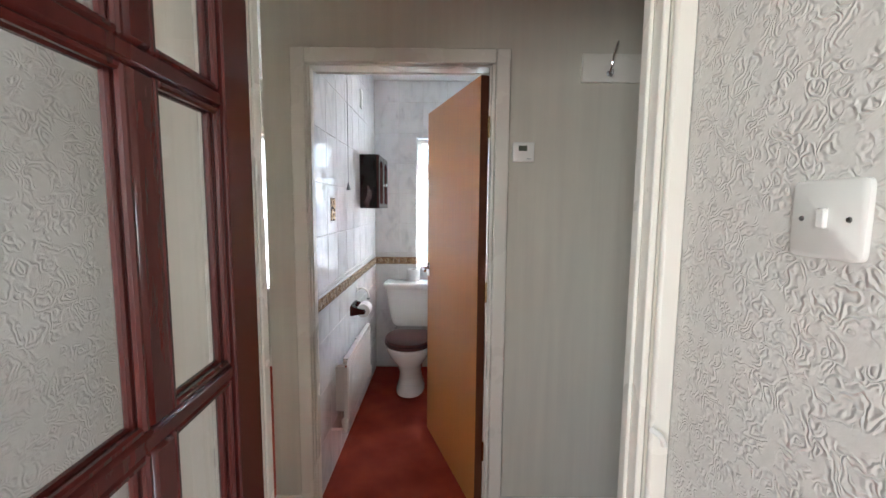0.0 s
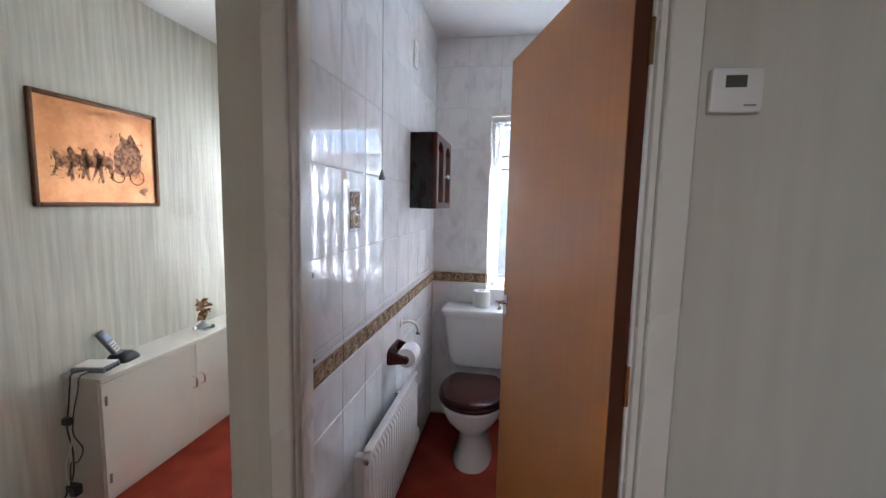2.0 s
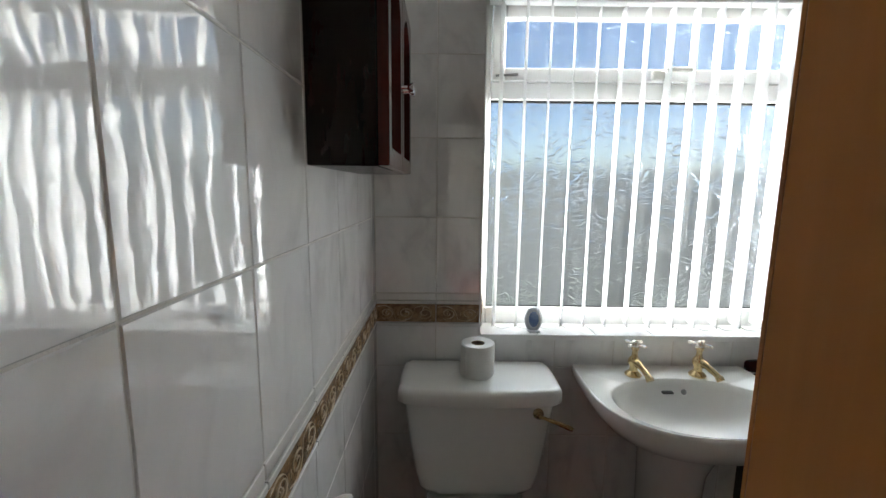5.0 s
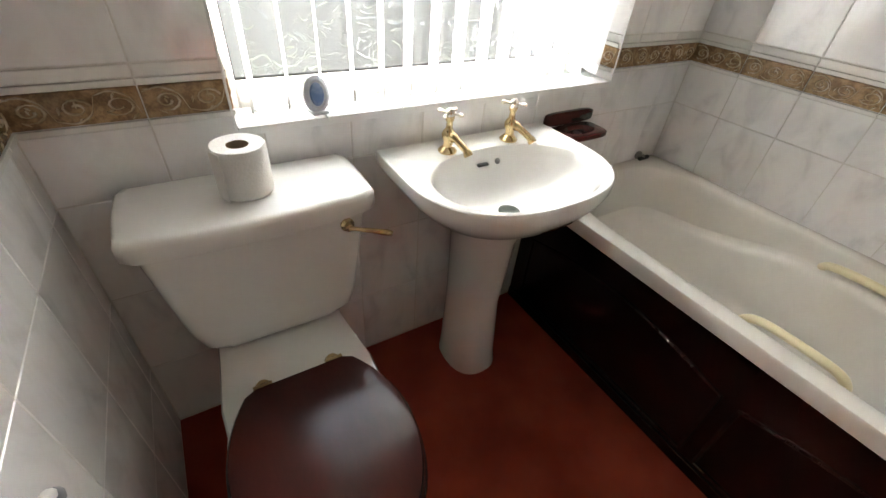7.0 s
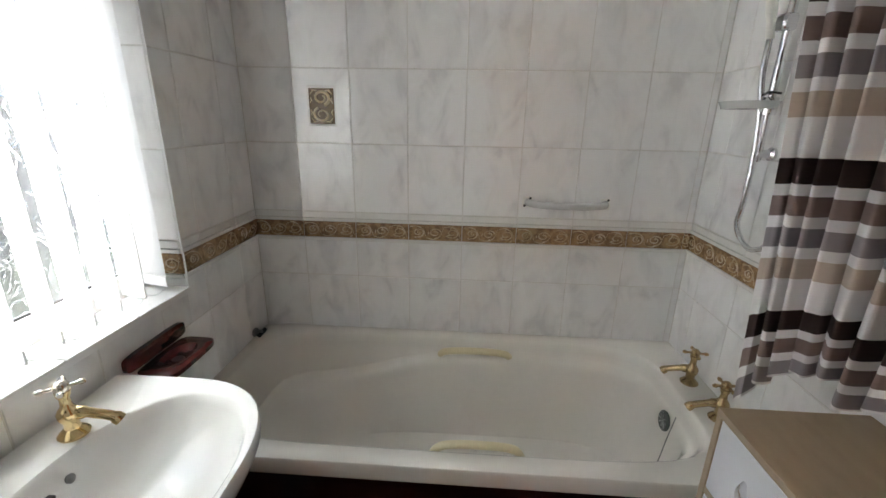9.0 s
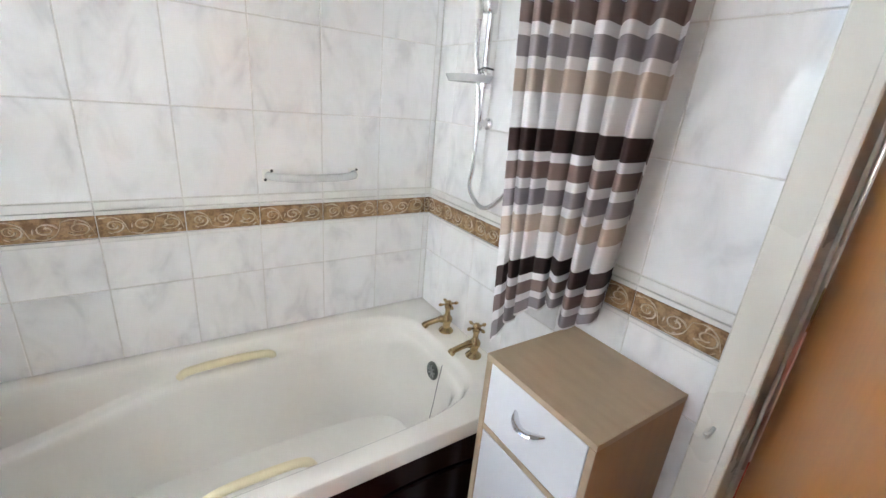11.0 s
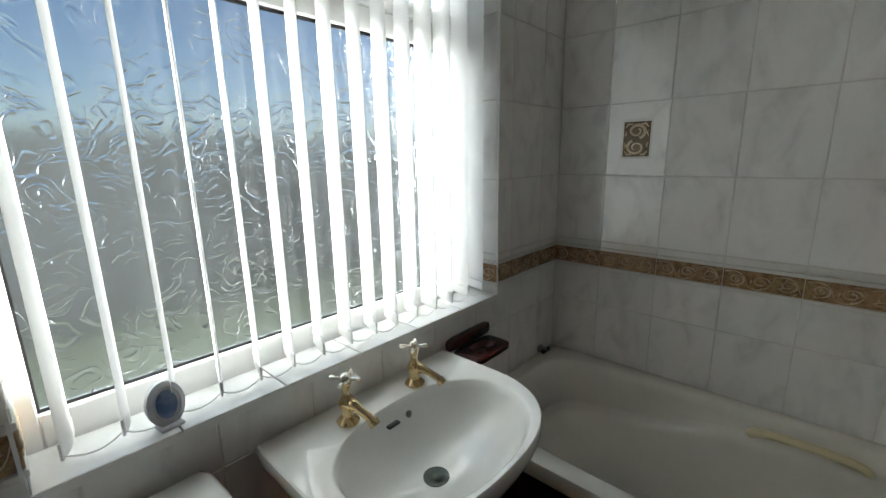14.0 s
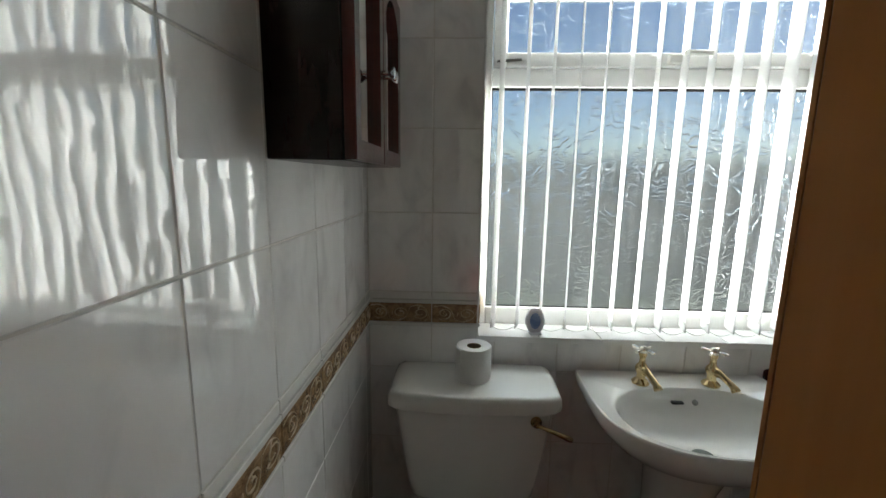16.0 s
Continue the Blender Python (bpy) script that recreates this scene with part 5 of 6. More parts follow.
def drawer_unit():
    t = thing("drawer_unit", "slim bathroom unit with white fronts and maple top", "cabinet", (0.882, -1.634, 0))
    w, d, h = 0.302, 0.290, 0.830
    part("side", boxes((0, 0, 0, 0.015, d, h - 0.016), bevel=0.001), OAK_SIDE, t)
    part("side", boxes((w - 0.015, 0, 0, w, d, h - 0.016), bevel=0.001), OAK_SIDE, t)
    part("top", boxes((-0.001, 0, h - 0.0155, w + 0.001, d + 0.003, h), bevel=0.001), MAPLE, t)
    part("back", boxes((0.016, 0.001, 0.02, w - 0.016, 0.006, h - 0.018)), OAK_SIDE, t, smooth=False)
    part("plinth", boxes((0.016, 0.02, 0, w - 0.016, d - 0.02, 0.05)), MAPLE, t, smooth=False)
    part("divider", boxes((0.015, 0.01, 0.628, w - 0.015, d + 0.001, 0.644), bevel=0.001), MAPLE, t)
    part("edge", boxes((0.0005, d + 0.0005, 0, 0.0145, d + 0.0025, h - 0.016)), MAPLE, t, smooth=False)
    part("edge", boxes((w - 0.0145, d + 0.0005, 0, w - 0.0005, d + 0.0025, h - 0.016)), MAPLE, t, smooth=False)
    dr = part("drawer_front", boxes((0.017, d - 0.014, 0.646, w - 0.017, d + 0.001, h - 0.018), bevel=0.001), WHITE_BOARD, t)
    cx = w / 2
    part("handle", tube(arc((cx + 0.042, d, 0.752), (cx, d + 0.052, 0.738), (cx - 0.042, d, 0.752), 12), [0.004] + [0.006, 0.008, 0.009, 0.0095, 0.010, 0.010, 0.010, 0.0095, 0.009, 0.008, 0.006] + [0.004], 8, flat=0.55), CHROME, dr, "curved chrome pull")
    dd = part("door", boxes((0.017, d - 0.014, 0.052, w - 0.017, d + 0.001, 0.626), bevel=0.001), WHITE_BOARD, t)
    part("handle", tube(arc((0.05, d, 0.40), (0.05, d + 0.05, 0.36), (0.05, d, 0.32), 10), [0.004, 0.006, 0.008, 0.009, 0.01, 0.01, 0.01, 0.009, 0.008, 0.006, 0.004], 8, flat=0.55), CHROME, dd, "curved chrome pull")
    return t


drawer_unit()

cloth = thing("hanging_cloth", "corner of a pale cloth beside the slim unit", "cloth")
part("cloth", tube(spline([(1.225, -1.42, 0.50), (1.228, -1.41, 0.47), (1.222, -1.415, 0.43), (1.226, -1.42, 0.0)], 5), [0.012, 0.016, 0.02, 0.018, 0.016, 0.016, 0.015, 0.014, 0.014, 0.014, 0.012, 0.012, 0.012, 0.012, 0.012, 0.012], 8, flat=0.5), PAPER, cloth)

gr = thing("grab_rail", "short pale plastic grab rail on the bath wall tiles", "grab rail", (W, -1.18, 1.085))
part("bar", tube(spline([(-0.004, 0.140, 0.004), (-0.035, 0.125, 0.004), (-0.045, 0.06, 0), (-0.045, -0.06, 0), (-0.035, -0.125, 0.004), (-0.004, -0.140, 0.004)], 5), 0.013, 12), FROSTED, gr)
for y in (-0.140, 0.140):
    pl = part("plate", boxes((-0.006, y - 0.018, -0.016, -0.0005, y + 0.018, 0.024), bevel=0.002), WHITE_PLASTIC, gr)
    for dz, dy in ((-0.010, 0.010), (0.018, -0.010)):
        part("screw", lathe([(0.005, 0), (0.004, 0.003), (0.001, 0.0035)], seg=8, m=pose(-0.006, y + dy, dz + 0.001, 0, -90, 0)), BLACK_PLASTIC, pl)


# ---- hall things ----
th = thing("thermostat", "white plastic room thermostat on the hall wall", "thermostat", (0.92, HALL, 1.662))
part("case", boxes((-0.045, -0.026, -0.041, 0.045, -0.001, 0.041), bevel=0.005, seg=2), WHITE_PLASTIC, th)
part("display", boxes((-0.022, -0.0275, 0.004, 0.014, -0.0265, 0.026)), LCD, th, "dark display", smooth=False)
part("writing", boxes((0.012, -0.0275, -0.030, 0.032, -0.0265, -0.027)), GREY_PLASTIC, th, smooth=False)

rack = thing("coat_rack", "white board with metal coat hooks on the wall", "coat rack", (1.155, HALL, 1.950))
part("board", boxes((0, -0.018, 0, 0.75, -0.001, 0.115), bevel=0.003), GLOSS_WHITE, rack)
for x in (0.110, 0.430):
    h = part("hook", lathe([(0.011, 0), (0.011, 0.005), (0.005, 0.008)], seg=10, m=pose(x, -0.018, 0.035, 90, 0, 0)), STEEL, rack, "worn metal coat hook")
    part("prong", tube(spline([(x, -0.022, 0.035), (x, -0.045, 0.060), (x + 0.006, -0.052, 0.110), (x + 0.020, -0.048, 0.150)], 5), 0.004, 8), CHROME, h)
    part("prong", tube(spline([(x, -0.022, 0.035), (x, -0.040, 0.020), (x, -0.055, 0.022), (x, -0.058, 0.040)], 4), 0.004, 8), STEEL, h)

lead = thing("dog_lead", "teal and black plastic rings with a studded strap, hanging", "pet lead", (1.575, HALL - 0.045, 0))


def ring_at(x, z, r, thick, material, y=0.0, start=0, sweep=360):
    return part("ring", tube([(x + r * math.cos(radians(start + sweep * i / 24)), y, z + r * math.sin(radians(start + sweep * i / 24))) for i in range(25)], thick, 8), material, lead)


ring_at(-0.010, 1.940, 0.040, 0.009, TEAL)
ring_at(0.012, 1.945, 0.034, 0.008, BLACK_PLASTIC, -0.012)
strap = part("strap", boxes((-0.006, -0.014, 1.655, 0.020, -0.009, 1.925), bevel=0.002), BLACK_PLASTIC, lead, "black strap with steel eyelets")
for k in range(7):
    part("eyelet", lathe([(0.008, 0), (0.007, 0.002), (0.0035, 0.002)], seg=10, m=pose(0.007, -0.014, 1.680 + 0.036 * k, 90, 0, 0)), CHROME, strap)
ring_at(0.008, 1.615, 0.046, 0.010, TEAL, 0.0, 60, 320)
ring_at(0.018, 1.618, 0.032, 0.008, BLACK_PLASTIC, -0.012, 190, 330)

sw = thing("light_switch", "white plastic single light switch with steel screws", "light switch", (1.032, -3.106, 1.421))
part("plate", loft([oval(0, 0, 0.047, 0.046, 0.001, 40, 12), oval(0, 0, 0.047, 0.046, 0.007, 40, 12), oval(0, 0, 0.044, 0.043, 0.0095, 40, 12)]), WHITE_PLASTIC, sw).matrix_local = pose(0, 0, 0, 90, 0, -90)
part("rocker", boxes((-0.0155, -0.006, -0.011, -0.0090, 0.006, 0.013), bevel=0.002), WHITE_PLASTIC, sw)
for y in (-0.030, 0.030):
    part("screw", lathe([(0.0035, 0), (0.003, 0.0015), (0.001, 0.002)], seg=10, m=pose(-0.0093, y, 0, 0, -90, 0)), STEEL, sw)


# ---- sitting room things ----
def sideboard():
    t = thing("sideboard", "long cream painted low sideboard with two doors", "sideboard", (-1.499, -1.190, 0))
    d, ln, h = 0.205, 1.165, 0.620
    part("body", boxes((0.0, 0.012, 0.0, d - 0.018, ln - 0.012, h - 0.026), bevel=0.002), CREAM_BOARD, t)
    part("top", boxes((0.0, 0.0, h - 0.025, d + 0.016, ln, h), bevel=0.004), CREAM_BOARD, t)
    ys = (0.012, 0.012 + 0.57, ln - 0.012)
    for i in range(2):
        y0, y1 = ys[i] + 0.002, ys[i + 1] - 0.002
        door = part("door", boxes((d - 0.0175, y0, 0.025, d - 0.001, y1, h - 0.032), bevel=0.002), CREAM_BOARD, t)
        ky = y1 - 0.03 if i == 0 else y0 + 0.03
        part("handle", tube(spline([(d, ky, 0.335), (d + 0.022, ky, 0.345), (d + 0.024, ky, 0.39), (d, ky, 0.405)], 4), 0.006, 8), CHROME, door, "chrome pull handle")
        hy = y0 + 0.018 if i == 0 else y1 - 0.018
        for z in (0.10, 0.48):
            part("hinge", boxes((d - 0.001, hy - 0.006, z, d + 0.003, hy + 0.006, z + 0.045), bevel=0.001), STEEL, door)
    return t


sideboard()

router = thing("router_box", "flat grey router box on the sideboard", "router", (-1.40, -1.105, 0.6205), 12)
part("case", boxes((-0.075, -0.055, 0.004, 0.075, 0.055, 0.030), bevel=0.006, seg=2), GREY_PLASTIC, router)
part("lid", boxes((-0.070, -0.050, 0.0305, 0.070, 0.050, 0.034), bevel=0.002), WHITE_PLASTIC, router)
for k in range(4):
    part("socket", boxes((0.0755, -0.04 + 0.022 * k, 0.008, 0.077, -0.026 + 0.022 * k, 0.020)), BLACK_PLASTIC, router, smooth=False)
for x in (-0.06, 0.06):
    part("foot", lathe([(0.008, 0), (0.008, 0.005)], (x, 0, 0), 10), BLACK_PLASTIC, router)

phone = thing("cordless_phone", "silver and black cordless phone in its cradle", "telephone", (-1.40, -0.965, 0.6205), 10)
part("cradle", loft([oval(0, 0, 0.055, 0.060, 0.0, 32, 4), oval(0, 0, 0.055, 0.060, 0.012, 32, 4), oval(-0.005, 0, 0.045, 0.048, 0.030, 32, 4), oval(-0.008, 0, 0.030, 0.034, 0.038, 32, 4)]), BLACK_PLASTIC, phone)
hd = part("handset", boxes((-0.012, -0.025, 0, 0.012, 0.025, 0.155), bevel=0.008, seg=2), GREY_PLASTIC, phone, "silver grey handset")
hd.matrix_local = pose(-0.008, -0.008, 0.020, 14, -28, 0)
part("screen", boxes((0.0125, -0.017, 0.098, 0.0138, 0.017, 0.132)), BLUE, hd, smooth=False)
for r in range(4):
    for c in range(3):
        part("key", boxes((0.0125, -0.017 + 0.0125 * c, 0.030 + 0.015 * r, 0.0142, -0.008 + 0.0125 * c, 0.040 + 0.015 * r)), WHITE_PLASTIC, hd, smooth=False)

sc = thing("bronze_sculpture", "small bronze leaf sculpture on a clear base", "ornament", (-1.38, -0.435, 0.6205))
part("base", boxes((-0.045, -0.045, 0, 0.045, 0.045, 0.022), bevel=0.004), ACRYLIC_CLEAR, sc, "clear block base")
part("plinth", lathe([(0.040, 0.022), (0.034, 0.032), (0.020, 0.040), (0.008, 0.060)], seg=16), STONEWARE, sc)
part("stem", tube(spline([(0, 0, 0.05), (0.006, 0.004, 0.09), (-0.004, 0.0, 0.13), (0.0, 0, 0.175)], 4), 0.008, 8), BRONZE, sc)
rng = random.Random(5)
for k in range(26):
    a, z = rng.uniform(0, 6.28), 0.070 + 0.0048 * k
    r = rng.uniform(0.012, 0.046) * (1.0 - 0.35 * abs(k - 13) / 13)
    bm = loft([oval(0, 0, 0.006, 0.005, -0.004, 10), oval(0, 0, 0.021, 0.015, 0.0, 10), oval(0, 0, 0.012, 0.009, 0.005, 10), oval(0, 0, 0.004, 0.003, 0.007, 10)])
    part("leaf", bm, BRONZE, sc).matrix_local = pose(r * math.cos(a), r * math.sin(a), z, rng.uniform(-70, 70), rng.uniform(-70, 70), math.degrees(a))
    part("twig", tube([(0, 0, z - 0.015), (r * math.cos(a), r * math.sin(a), z)], 0.0026, 5), BRONZE, sc)

cb = thing("cables", "tangle of black and white cables with adaptor", "cable", (-1.43, -1.215, 0))
part("cable", tube(spline([(0.03, 0.06, 0.640), (0.03, 0.0, 0.645), (0.03, -0.010, 0.60), (0.02, -0.015, 0.50), (0.01, -0.02, 0.40), (0.03, -0.02, 0.30), (0.04, -0.03, 0.20), (0.0, -0.02, 0.12), (-0.01, -0.04, 0.06), (0.04, -0.08, 0.008)], 6), 0.0035, 6), BLACK_PLASTIC, cb)
part("cable", tube(spline([(0.07, 0.06, 0.640), (0.08, -0.005, 0.640), (0.075, -0.014, 0.58), (0.05, -0.02, 0.47), (0.055, -0.03, 0.38), (0.10, -0.03, 0.32), (0.08, -0.04, 0.26), (0.03, -0.03, 0.24), (0.02, -0.03, 0.16)], 6), 0.003, 6), BLACK_PLASTIC, cb)
part("cable", tube(spline([(0.05, 0.05, 0.638), (0.05, -0.008, 0.640), (0.045, -0.016, 0.55), (0.035, -0.02, 0.43), (0.04, -0.03, 0.33), (0.0, -0.03, 0.22), (0.03, -0.05, 0.10), (-0.02, -0.09, 0.008)], 6), 0.003, 6), WHITE_PLASTIC, cb)
part("cable", tube(spline([(-0.04, -0.12, 0.008), (-0.01, -0.17, 0.03), (0.06, -0.14, 0.008), (0.04, -0.09, 0.02), (0.0, -0.11, 0.008), (0.10, -0.05, 0.006)], 6), 0.005, 6), WHITE_PLASTIC, cb)
part("adaptor", boxes((0.01, -0.05, 0.09, 0.065, -0.012, 0.14), bevel=0.005), BLACK_PLASTIC, cb)
part("adaptor", boxes((0.005, -0.042, 0.42, 0.045, -0.012, 0.455), bevel=0.005), BLACK_PLASTIC, cb)


def picture():
    t = thing("picture", "walnut framed copper picture of a horse-drawn coach", "picture", (-1.499, -1.243, 1.388))
    w, h = 0.632, 0.497
    f = 0.020
    part("panel", boxes((0.002, f, f, 0.008, w - f, h - f)), COPPER, t, "shining copper plate", smooth=False)
    for nm, s in (("frame_bar", (0.0, 0, 0, 0.022, f, h)), ("frame_bar", (0.0, w - f, 0, 0.022, w, h)), ("frame_bar", (0.0, f, 0, 0.022, w - f, f)), ("frame_bar", (0.0, f, h - f, 0.022, w - f, h))):
        part(nm, boxes(s, bevel=0.004), FRAME_WOOD, t)

    def blob(pts, x=0.0095):
        bm = bmesh.new()
        sm = [Vector((0, p[0], p[1])) for p in pts]
        loop = spline(sm + [sm[0]], 4)[:-1]
        lo = [bm.verts.new((0.0085, p.y, p.z)) for p in loop]
        hi = [bm.verts.new((x, p.y, p.z)) for p in loop]
        bm.faces.new(hi)
        for i in range(len(loop)):
            j = (i + 1) % len(loop)
            bm.faces.new((lo[i], lo[j], hi[j], hi[i]))
        return bm

    for cx, cz, k in ((0.13, 0.19, 0.9), (0.20, 0.20, 1.0), (0.265, 0.195, 1.05), (0.32, 0.205, 1.0)):
        part("horse", blob([(cx - 0.05 * k, cz + 0.055 * k), (cx - 0.035 * k, cz + 0.075 * k), (cx - 0.012 * k, cz + 0.045 * k), (cx + 0.03 * k, cz + 0.040 * k), (cx + 0.05 * k, cz + 0.020 * k), (cx + 0.045 * k, cz - 0.02 * k), (cx + 0.05 * k, cz - 0.07 * k), (cx + 0.038 * k, cz - 0.075 * k), (cx + 0.02 * k, cz - 0.018 * k), (cx - 0.02 * k, cz - 0.012 * k), (cx - 0.045 * k, cz - 0.060 * k), (cx - 0.055 * k, cz - 0.055 * k), (cx - 0.035 * k, cz + 0.005 * k), (cx - 0.045 * k, cz + 0.035 * k)]), ETCHED, t)
    part("coach", blob([(0.38, 0.17), (0.375, 0.26), (0.40, 0.31), (0.46, 0.33), (0.52, 0.31), (0.53, 0.24), (0.51, 0.17), (0.44, 0.155)]), ETCHED, t)
    for cx, r in ((0.395, 0.034), (0.500, 0.042)):
        part("wheel", tube([(0.0100, cx + r * math.cos(a), 0.155 + r * math.sin(a)) for a in (2 * math.pi * i / 20 for i in range(21))], 0.0025, 4), ETCHED, t)
    part("load", blob([(0.41, 0.315), (0.42, 0.36), (0.45, 0.345), (0.475, 0.375), (0.50, 0.335), (0.50, 0.31)]), ETCHED, t)
    part("hound", blob([(0.505, 0.075), (0.53, 0.095), (0.56, 0.10), (0.565, 0.085), (0.545, 0.07), (0.55, 0.052), (0.525, 0.065)]), ETCHED, t)
    rg = random.Random(11)
    bm = bmesh.new()
    for k in range(150):
        cy = rg.choice((0.10, 0.16, 0.22, 0.28, 0.34, 0.42, 0.47, 0.52)) + rg.uniform(-0.03, 0.03)
        cz = 0.10 + rg.random() ** 0.8 * (0.16 if cy < 0.36 else 0.27)
        a, ln = rg.uniform(-1.2, 1.2) + rg.choice((0, 1.57)), rg.uniform(0.006, 0.024)
        tube(spline([(0.0098, cy, cz), (0.0100, cy + ln * 0.5 * math.cos(a), cz + ln * 0.5 * math.sin(a) + rg.uniform(-0.004, 0.004)), (0.0098, cy + ln * math.cos(a), cz + ln * math.sin(a))], 2), rg.uniform(0.0007, 0.0022), 4, bm)
    tagged(part("etching", bm, ETCHED, t, "fine dark etched lines"), "fine dark etched lines", kind="stuff")
    part("cloud", blob([(0.18, 0.30), (0.24, 0.34), (0.31, 0.33), (0.36, 0.30), (0.30, 0.285), (0.23, 0.28)], 0.0088), COPPER, t)
    return t


picture()

# ---- garden beyond the panes ----
fence = thing("garden_fence", "weathered grey boarded garden fence", "fence", (0, 4.2, -0.25))
bm = boxes((-0.062, 0, 0.03, 0.062, 0.018, 1.90), bevel=0.003)
first = part("board", bm, FENCE_WOOD, fence)
first.location = (-6, 0, 0)
for k in range(1, 100):
    o = new("board", first.data)
    o.parent = fence
    o.location = (-6 + 0.128 * k, 0, 0)
for z in (0.35, 1.3):
    part("rail", boxes((-6.1, 0.019, z, 6.8, 0.06, z + 0.08)), FENCE_WOOD, fence, smooth=False)
for k in range(6):
    part("post", boxes((-6.1 + 2.5 * k, 0.061, 0.0, -6.0 + 2.5 * k, 0.16, 1.98), bevel=0.004), FENCE_WOOD, fence)

# ---- wall tiles, piece by piece ----
TW, TH_, J = 0.2005, 0.2497, 0.0026
ROWS = [(0.012, 0.2622), (0.2648, 0.5157), (0.5183, 0.7692), (0.7718, 0.9132), (1.0305, 1.2817), (1.2843, 1.5352), (1.5378, 1.7887), (1.7913, 2.0422), (2.0448, 2.2957), (2.2983, 2.471)]
TRIMS = [(0.9150, 0.9260, "pencil_trim", 0.009, TRIM_WHITE), (0.9285, 0.9895, "border_tile", 0.007, BORDER), (0.9910, 1.0030, "pencil_trim", 0.009, TRIM_WHITE), (1.0050, 1.0275, "listel_tile", 0.006, TRIM_WHITE)]
mesh_store = {}


def tile_mesh(name, w, h, depth, material):
    key = (name, round(w, 4), round(h, 4))
    if key in mesh_store:
        return mesh_store[key]
    me = bpy.data.meshes.new(name)
    c = 0.0014
    v, f = [], []
    for y, k in ((0.004, 0.0), (-depth + 0.004 + c, 0.0), (-depth + 0.004, c)):
        v += [(-w / 2 + k, y, -h / 2 + k), (w / 2 - k, y, -h / 2 + k), (w / 2 - k, y, h / 2 - k), (-w / 2 + k, y, h / 2 - k)]
    for r in (0, 4):
        for i in range(4):
            j = (i + 1) % 4
            f.append((r + i, r + j, r + 4 + j, r + 4 + i))
    f.append((8, 9, 10, 11))
    me.from_pydata(v, [], f)
    me.materials.append(material)
    me.update()
    mesh_store[key] = me
    return me


def scroll_mesh(w, h):
    """Raised scrolls of one border piece."""
    key = ("scroll", round(w, 3))
    if key in mesh_store:
        return mesh_store[key]
    bm = bmesh.new()
    rng = random.Random(11)
    n = max(1, round(w / 0.066))
    cell = w / n
    for i in range(n):
        cx = -w / 2 + cell * (i + 0.5)
        s = 1 if i % 2 else -1
        wide, big, start = rng.uniform(1.15, 1.45), rng.uniform(0.017, 0.021), rng.uniform(0.2, 1.4)
        spiral = []
        for k in range(16):
            a = start + k * 0.55
            r = big * (1 - k / 21)
            spiral.append((cx + s * r * math.cos(a) * wide, -0.0036, r * math.sin(a) * s))
        tube(spiral, [0.0009 + 0.0019 * abs(math.sin(q * 0.55 + i)) for q in range(16)], 4, bm)
        tube(spline([(cx - cell * 0.5, -0.0036, -0.020 * s), (cx - cell * 0.1, -0.0036, -0.026 * s), (cx + cell * 0.3, -0.0036, -0.012 * s), (cx + cell * 0.48, -0.0036, 0.020 * s)], 3), [0.0008, 0.0011, 0.0016, 0.0022, 0.0024, 0.0020, 0.0015, 0.0011, 0.0008, 0.0007][:10], 4, bm)
        for q in range(4):
            lx, lz, la = cx + cell * rng.uniform(-0.42, 0.42), rng.uniform(-0.024, 0.024), rng.uniform(0, 3.14)
            ln = rng.uniform(0.004, 0.008)
            tube([(lx - ln * math.cos(la), -0.0034, lz - ln * math.sin(la)), (lx, -0.0034, lz + 0.001), (lx + ln * math.cos(la), -0.0034, lz + ln * math.sin(la))], [0.0006, 0.0026, 0.0006], 4, bm)
    me = bpy.data.meshes.new("scroll")
    bm.to_mesh(me)
    bm.free()
    for p in me.polygons:
        p.use_smooth = True
    me.materials.append(SCROLL)
    mesh_store[key] = me
    return me


def cut(rect, hole):
    """What is left of a rectangle round a hole."""
    a0, b0, a1, b1 = rect
    if hole is None or a1 <= hole[0] or a0 >= hole[2] or b1 <= hole[1] or b0 >= hole[3]:
        return [rect]
    out = []
    if a0 < hole[0]:
        out.append((a0, b0, hole[0], b1))
    if a1 > hole[2]:
        out.append((hole[2], b0, a1, b1))
    m0, m1 = max(a0, hole[0]), min(a1, hole[2])
    if b0 < hole[1]:
        out.append((m0, b0, m1, hole[1]))
    if b1 > hole[3]:
        out.append((m0, hole[3], m1, b1))
    return out


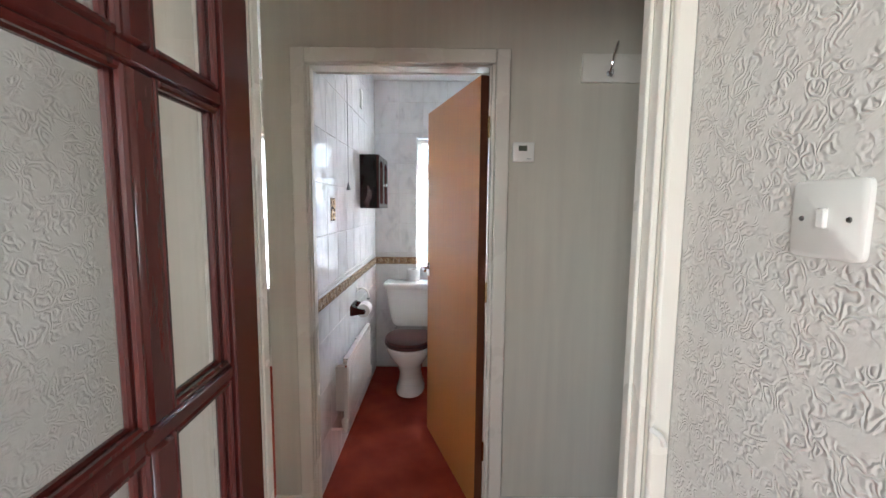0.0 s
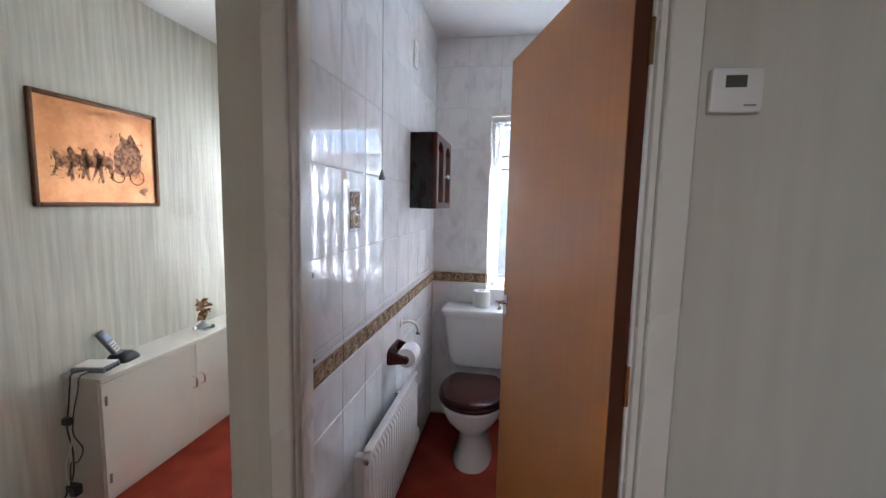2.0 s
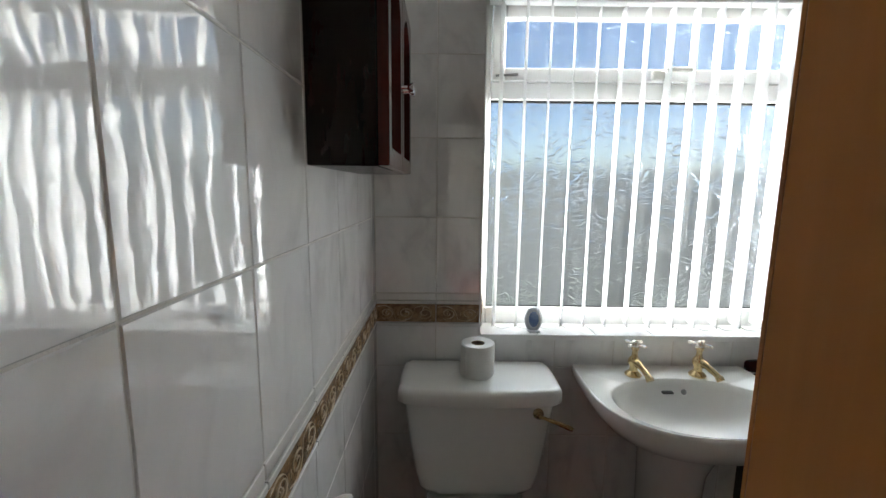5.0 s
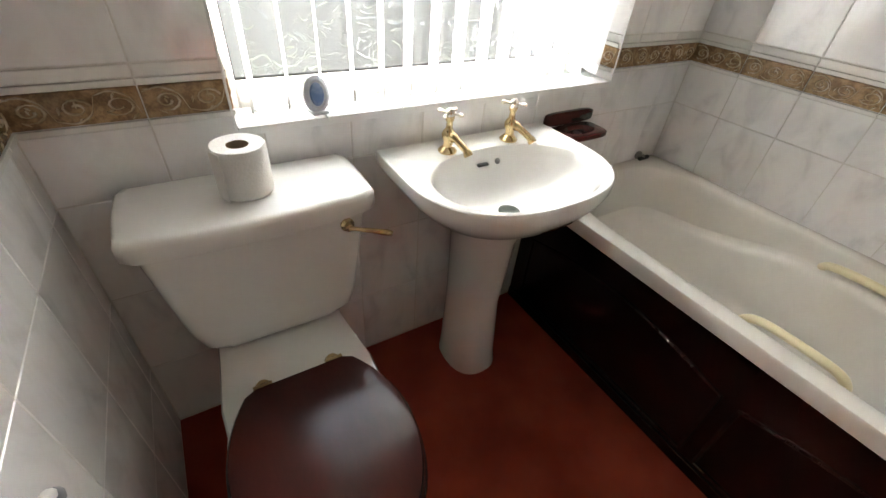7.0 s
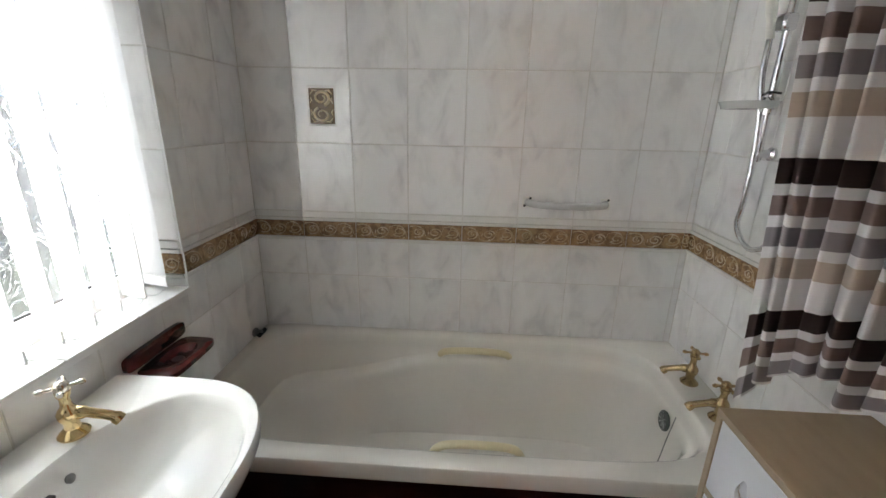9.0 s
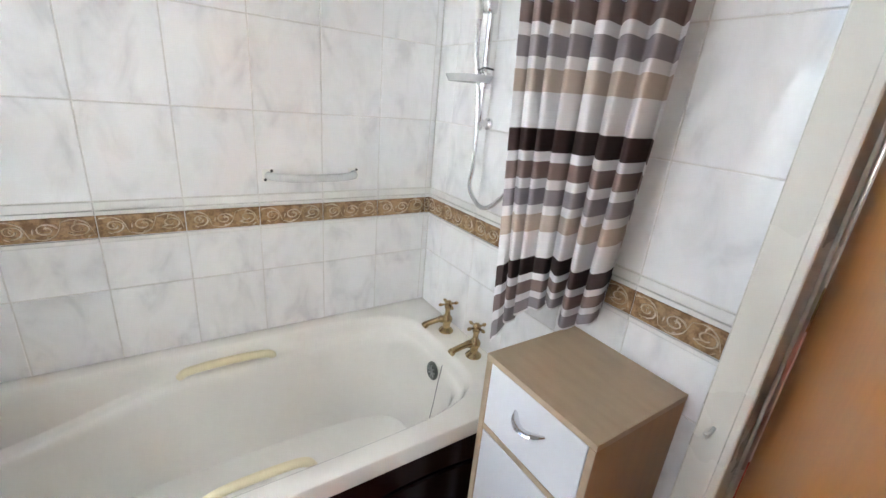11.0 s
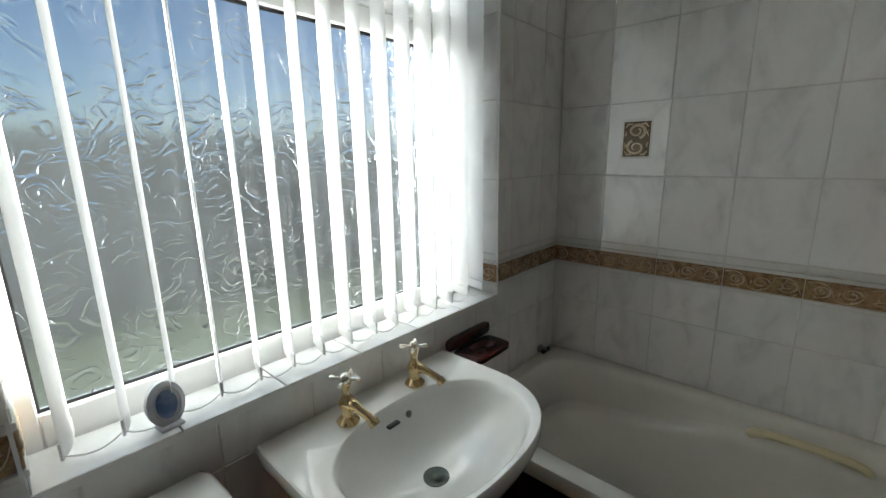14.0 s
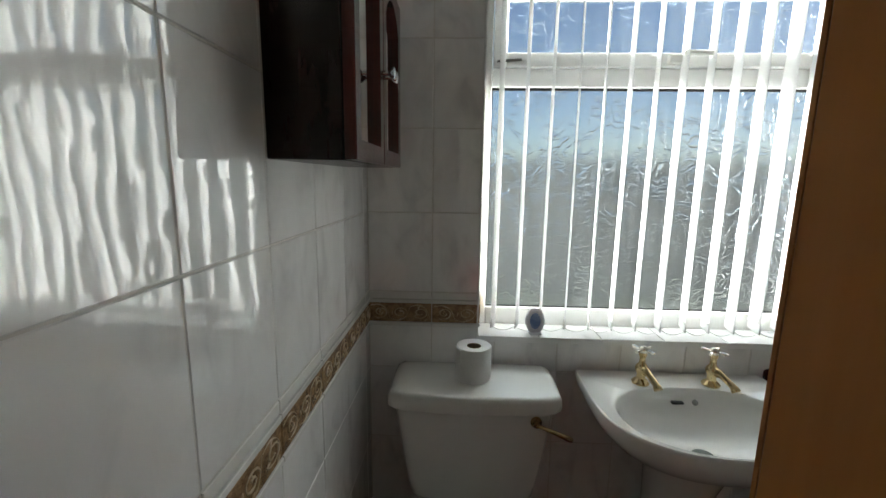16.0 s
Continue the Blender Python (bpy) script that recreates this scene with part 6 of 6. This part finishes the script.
def tile_wall(parent, place, u0, u1, joint, pitch, hole=None, above=0.0, special=()):
    """Tiles from u0 to u1 along a wall; place(u, v) is the pose of a piece there."""
    k = math.floor((u0 - joint) / pitch)
    cols = []
    while joint + pitch * k < u1 - 1e-4:
        a, b = max(u0, joint + pitch * k + J / 2), min(u1, joint + pitch * (k + 1) - J / 2)
        if b - a > 0.006:
            cols.append((a, b))
        k += 1
    for a, b in cols:
        for v0, v1 in ROWS:
            for r in cut((a, v0, b, v1), hole):
                w, h = r[2] - r[0], r[3] - r[1]
                if w < 0.006 or h < 0.006 or r[1] < above - 1e-6:
                    continue
                ob = new("tile", tile_mesh("tile", w, h, 0.0042, TILE))
                ob.parent = parent
                ob.matrix_local = place((r[0] + r[2]) / 2, (r[1] + r[3]) / 2)
        for v0, v1, nm, depth, m in TRIMS:
            for r in cut((a, v0, b, v1), hole):
                w, h = r[2] - r[0], r[3] - r[1]
                if w < 0.006 or r[1] < above - 1e-6:
                    continue
                ob = new(nm, tile_mesh(nm, w, h, depth, m))
                ob.parent = parent
                ob.matrix_local = place((r[0] + r[2]) / 2, (r[1] + r[3]) / 2)
                if nm == "border_tile" and w > 0.02:
                    sc = new("scroll", scroll_mesh(w - 0.006, h))
                    sc.parent = ob


tile_wall(wall_left, lambda u, v: pose(-0.0042 + 0.004, u, v, 0, 0, 90) @ pose(0, 0.0, 0), -1.692, -0.001, -1.489, 0.2042)
tile_wall(wall_north, lambda u, v: pose(u, 0.0, v), 0.001, W - 0.001, 0.0, 0.2035, (WX0, WZ0 - 0.004, WX1, WZ1))
tile_wall(wall_east, lambda u, v: pose(W, -u, v, 0, 0, -90), 0.001, L - 0.001, 0.190, 0.2045)
tile_wall(wall_south, lambda u, v: pose(-u, -L, v, 0, 0, 180), -W + 0.001, -0.8505, -1.052, 0.2035)
tile_wall(wall_south, lambda u, v: pose(-u, -L, v, 0, 0, 180), -0.8495, -0.001, -1.052, 0.2035, None, 2.095)
# inside the window's opening
tile_wall(wall_north, lambda u, v: pose(WX1, -u, v, 0, 0, -90), -0.110, -0.001, -0.2, 0.2035, (-1, 0, 1, WZ0 + 0.002))
tile_wall(wall_north, lambda u, v: pose(WX0, u, v, 0, 0, 90), 0.001, 0.110, 0.0, 0.2035, (-1, 0, 1, WZ0 + 0.002))
for i in range(6):
    a, b = WX0 + 0.001 + 0.1963 * i, WX0 + 0.001 + 0.1963 * (i + 1) - J
    ob = new("sill_tile", tile_mesh("sill_tile", b - a, 0.124, 0.006, TILE))
    ob.parent = wall_north
    ob.matrix_local = pose((a + b) / 2, 0.049, WZ0 + 0.004, -90, 0, 0)
part("edge_trim", boxes((WX0 - 0.006, -0.014, WZ0 - 0.012, WX1 + 0.006, -0.0125, WZ0 + 0.001), (WX0 - 0.006, -0.006, WZ0 + 0.001, WX0 - 0.001, 0.0, WZ1), (WX1 + 0.001, -0.006, WZ0 + 0.001, WX1 + 0.006, 0.0, WZ1)), UPVC, wall_north, smooth=False)
for wall, x0, y0, z0, turn in ((wall_east, W, -0.292, 1.410, -90), (wall_east, W, -1.110, 1.910, -90), (wall_left, 0.0, -1.387, 1.411, 90)):
    out = -1 if turn < 0 else 1
    deco = new("decor_inset", tile_mesh("decor_inset", 0.090, 0.120, 0.003, DECOR_GROUND))
    deco.parent = wall
    deco.matrix_local = pose(x0 + out * 0.0035, y0, z0, 0, 0, turn)
    fr = new("decor_surround", tile_mesh("decor_surround", 0.104, 0.138, 0.002, TRIM_WHITE))
    fr.parent = wall
    fr.matrix_local = pose(x0 + out * 0.0030, y0, z0, 0, 0, turn)
    bm = bmesh.new()
    for s in (-1, 1):
        tube([(s * 0.031 * (1 - k / 26) * math.cos(-1.2 + k * 0.5), 0.0005, s * (0.028 + 0.026 * (1 - k / 26) * math.sin(-1.2 + k * 0.5))) for k in range(18)], [0.0064 - 0.00020 * k for k in range(18)], 5, bm)
        for q in (-1, 1):
            tube([(q * 0.014, 0.0005, s * 0.052), (q * 0.029, 0.0005, s * 0.053), (q * 0.039, 0.0005, s * 0.040)], [0.0014, 0.0042, 0.0012], 5, bm)
            tube([(q * 0.040, 0.0005, s * 0.010), (q * 0.035, 0.0005, s * 0.020), (q * 0.038, 0.0005, s * 0.030)], [0.0010, 0.0030, 0.0010], 5, bm)
    part("scroll", bm, DECOR_GOLD, deco)
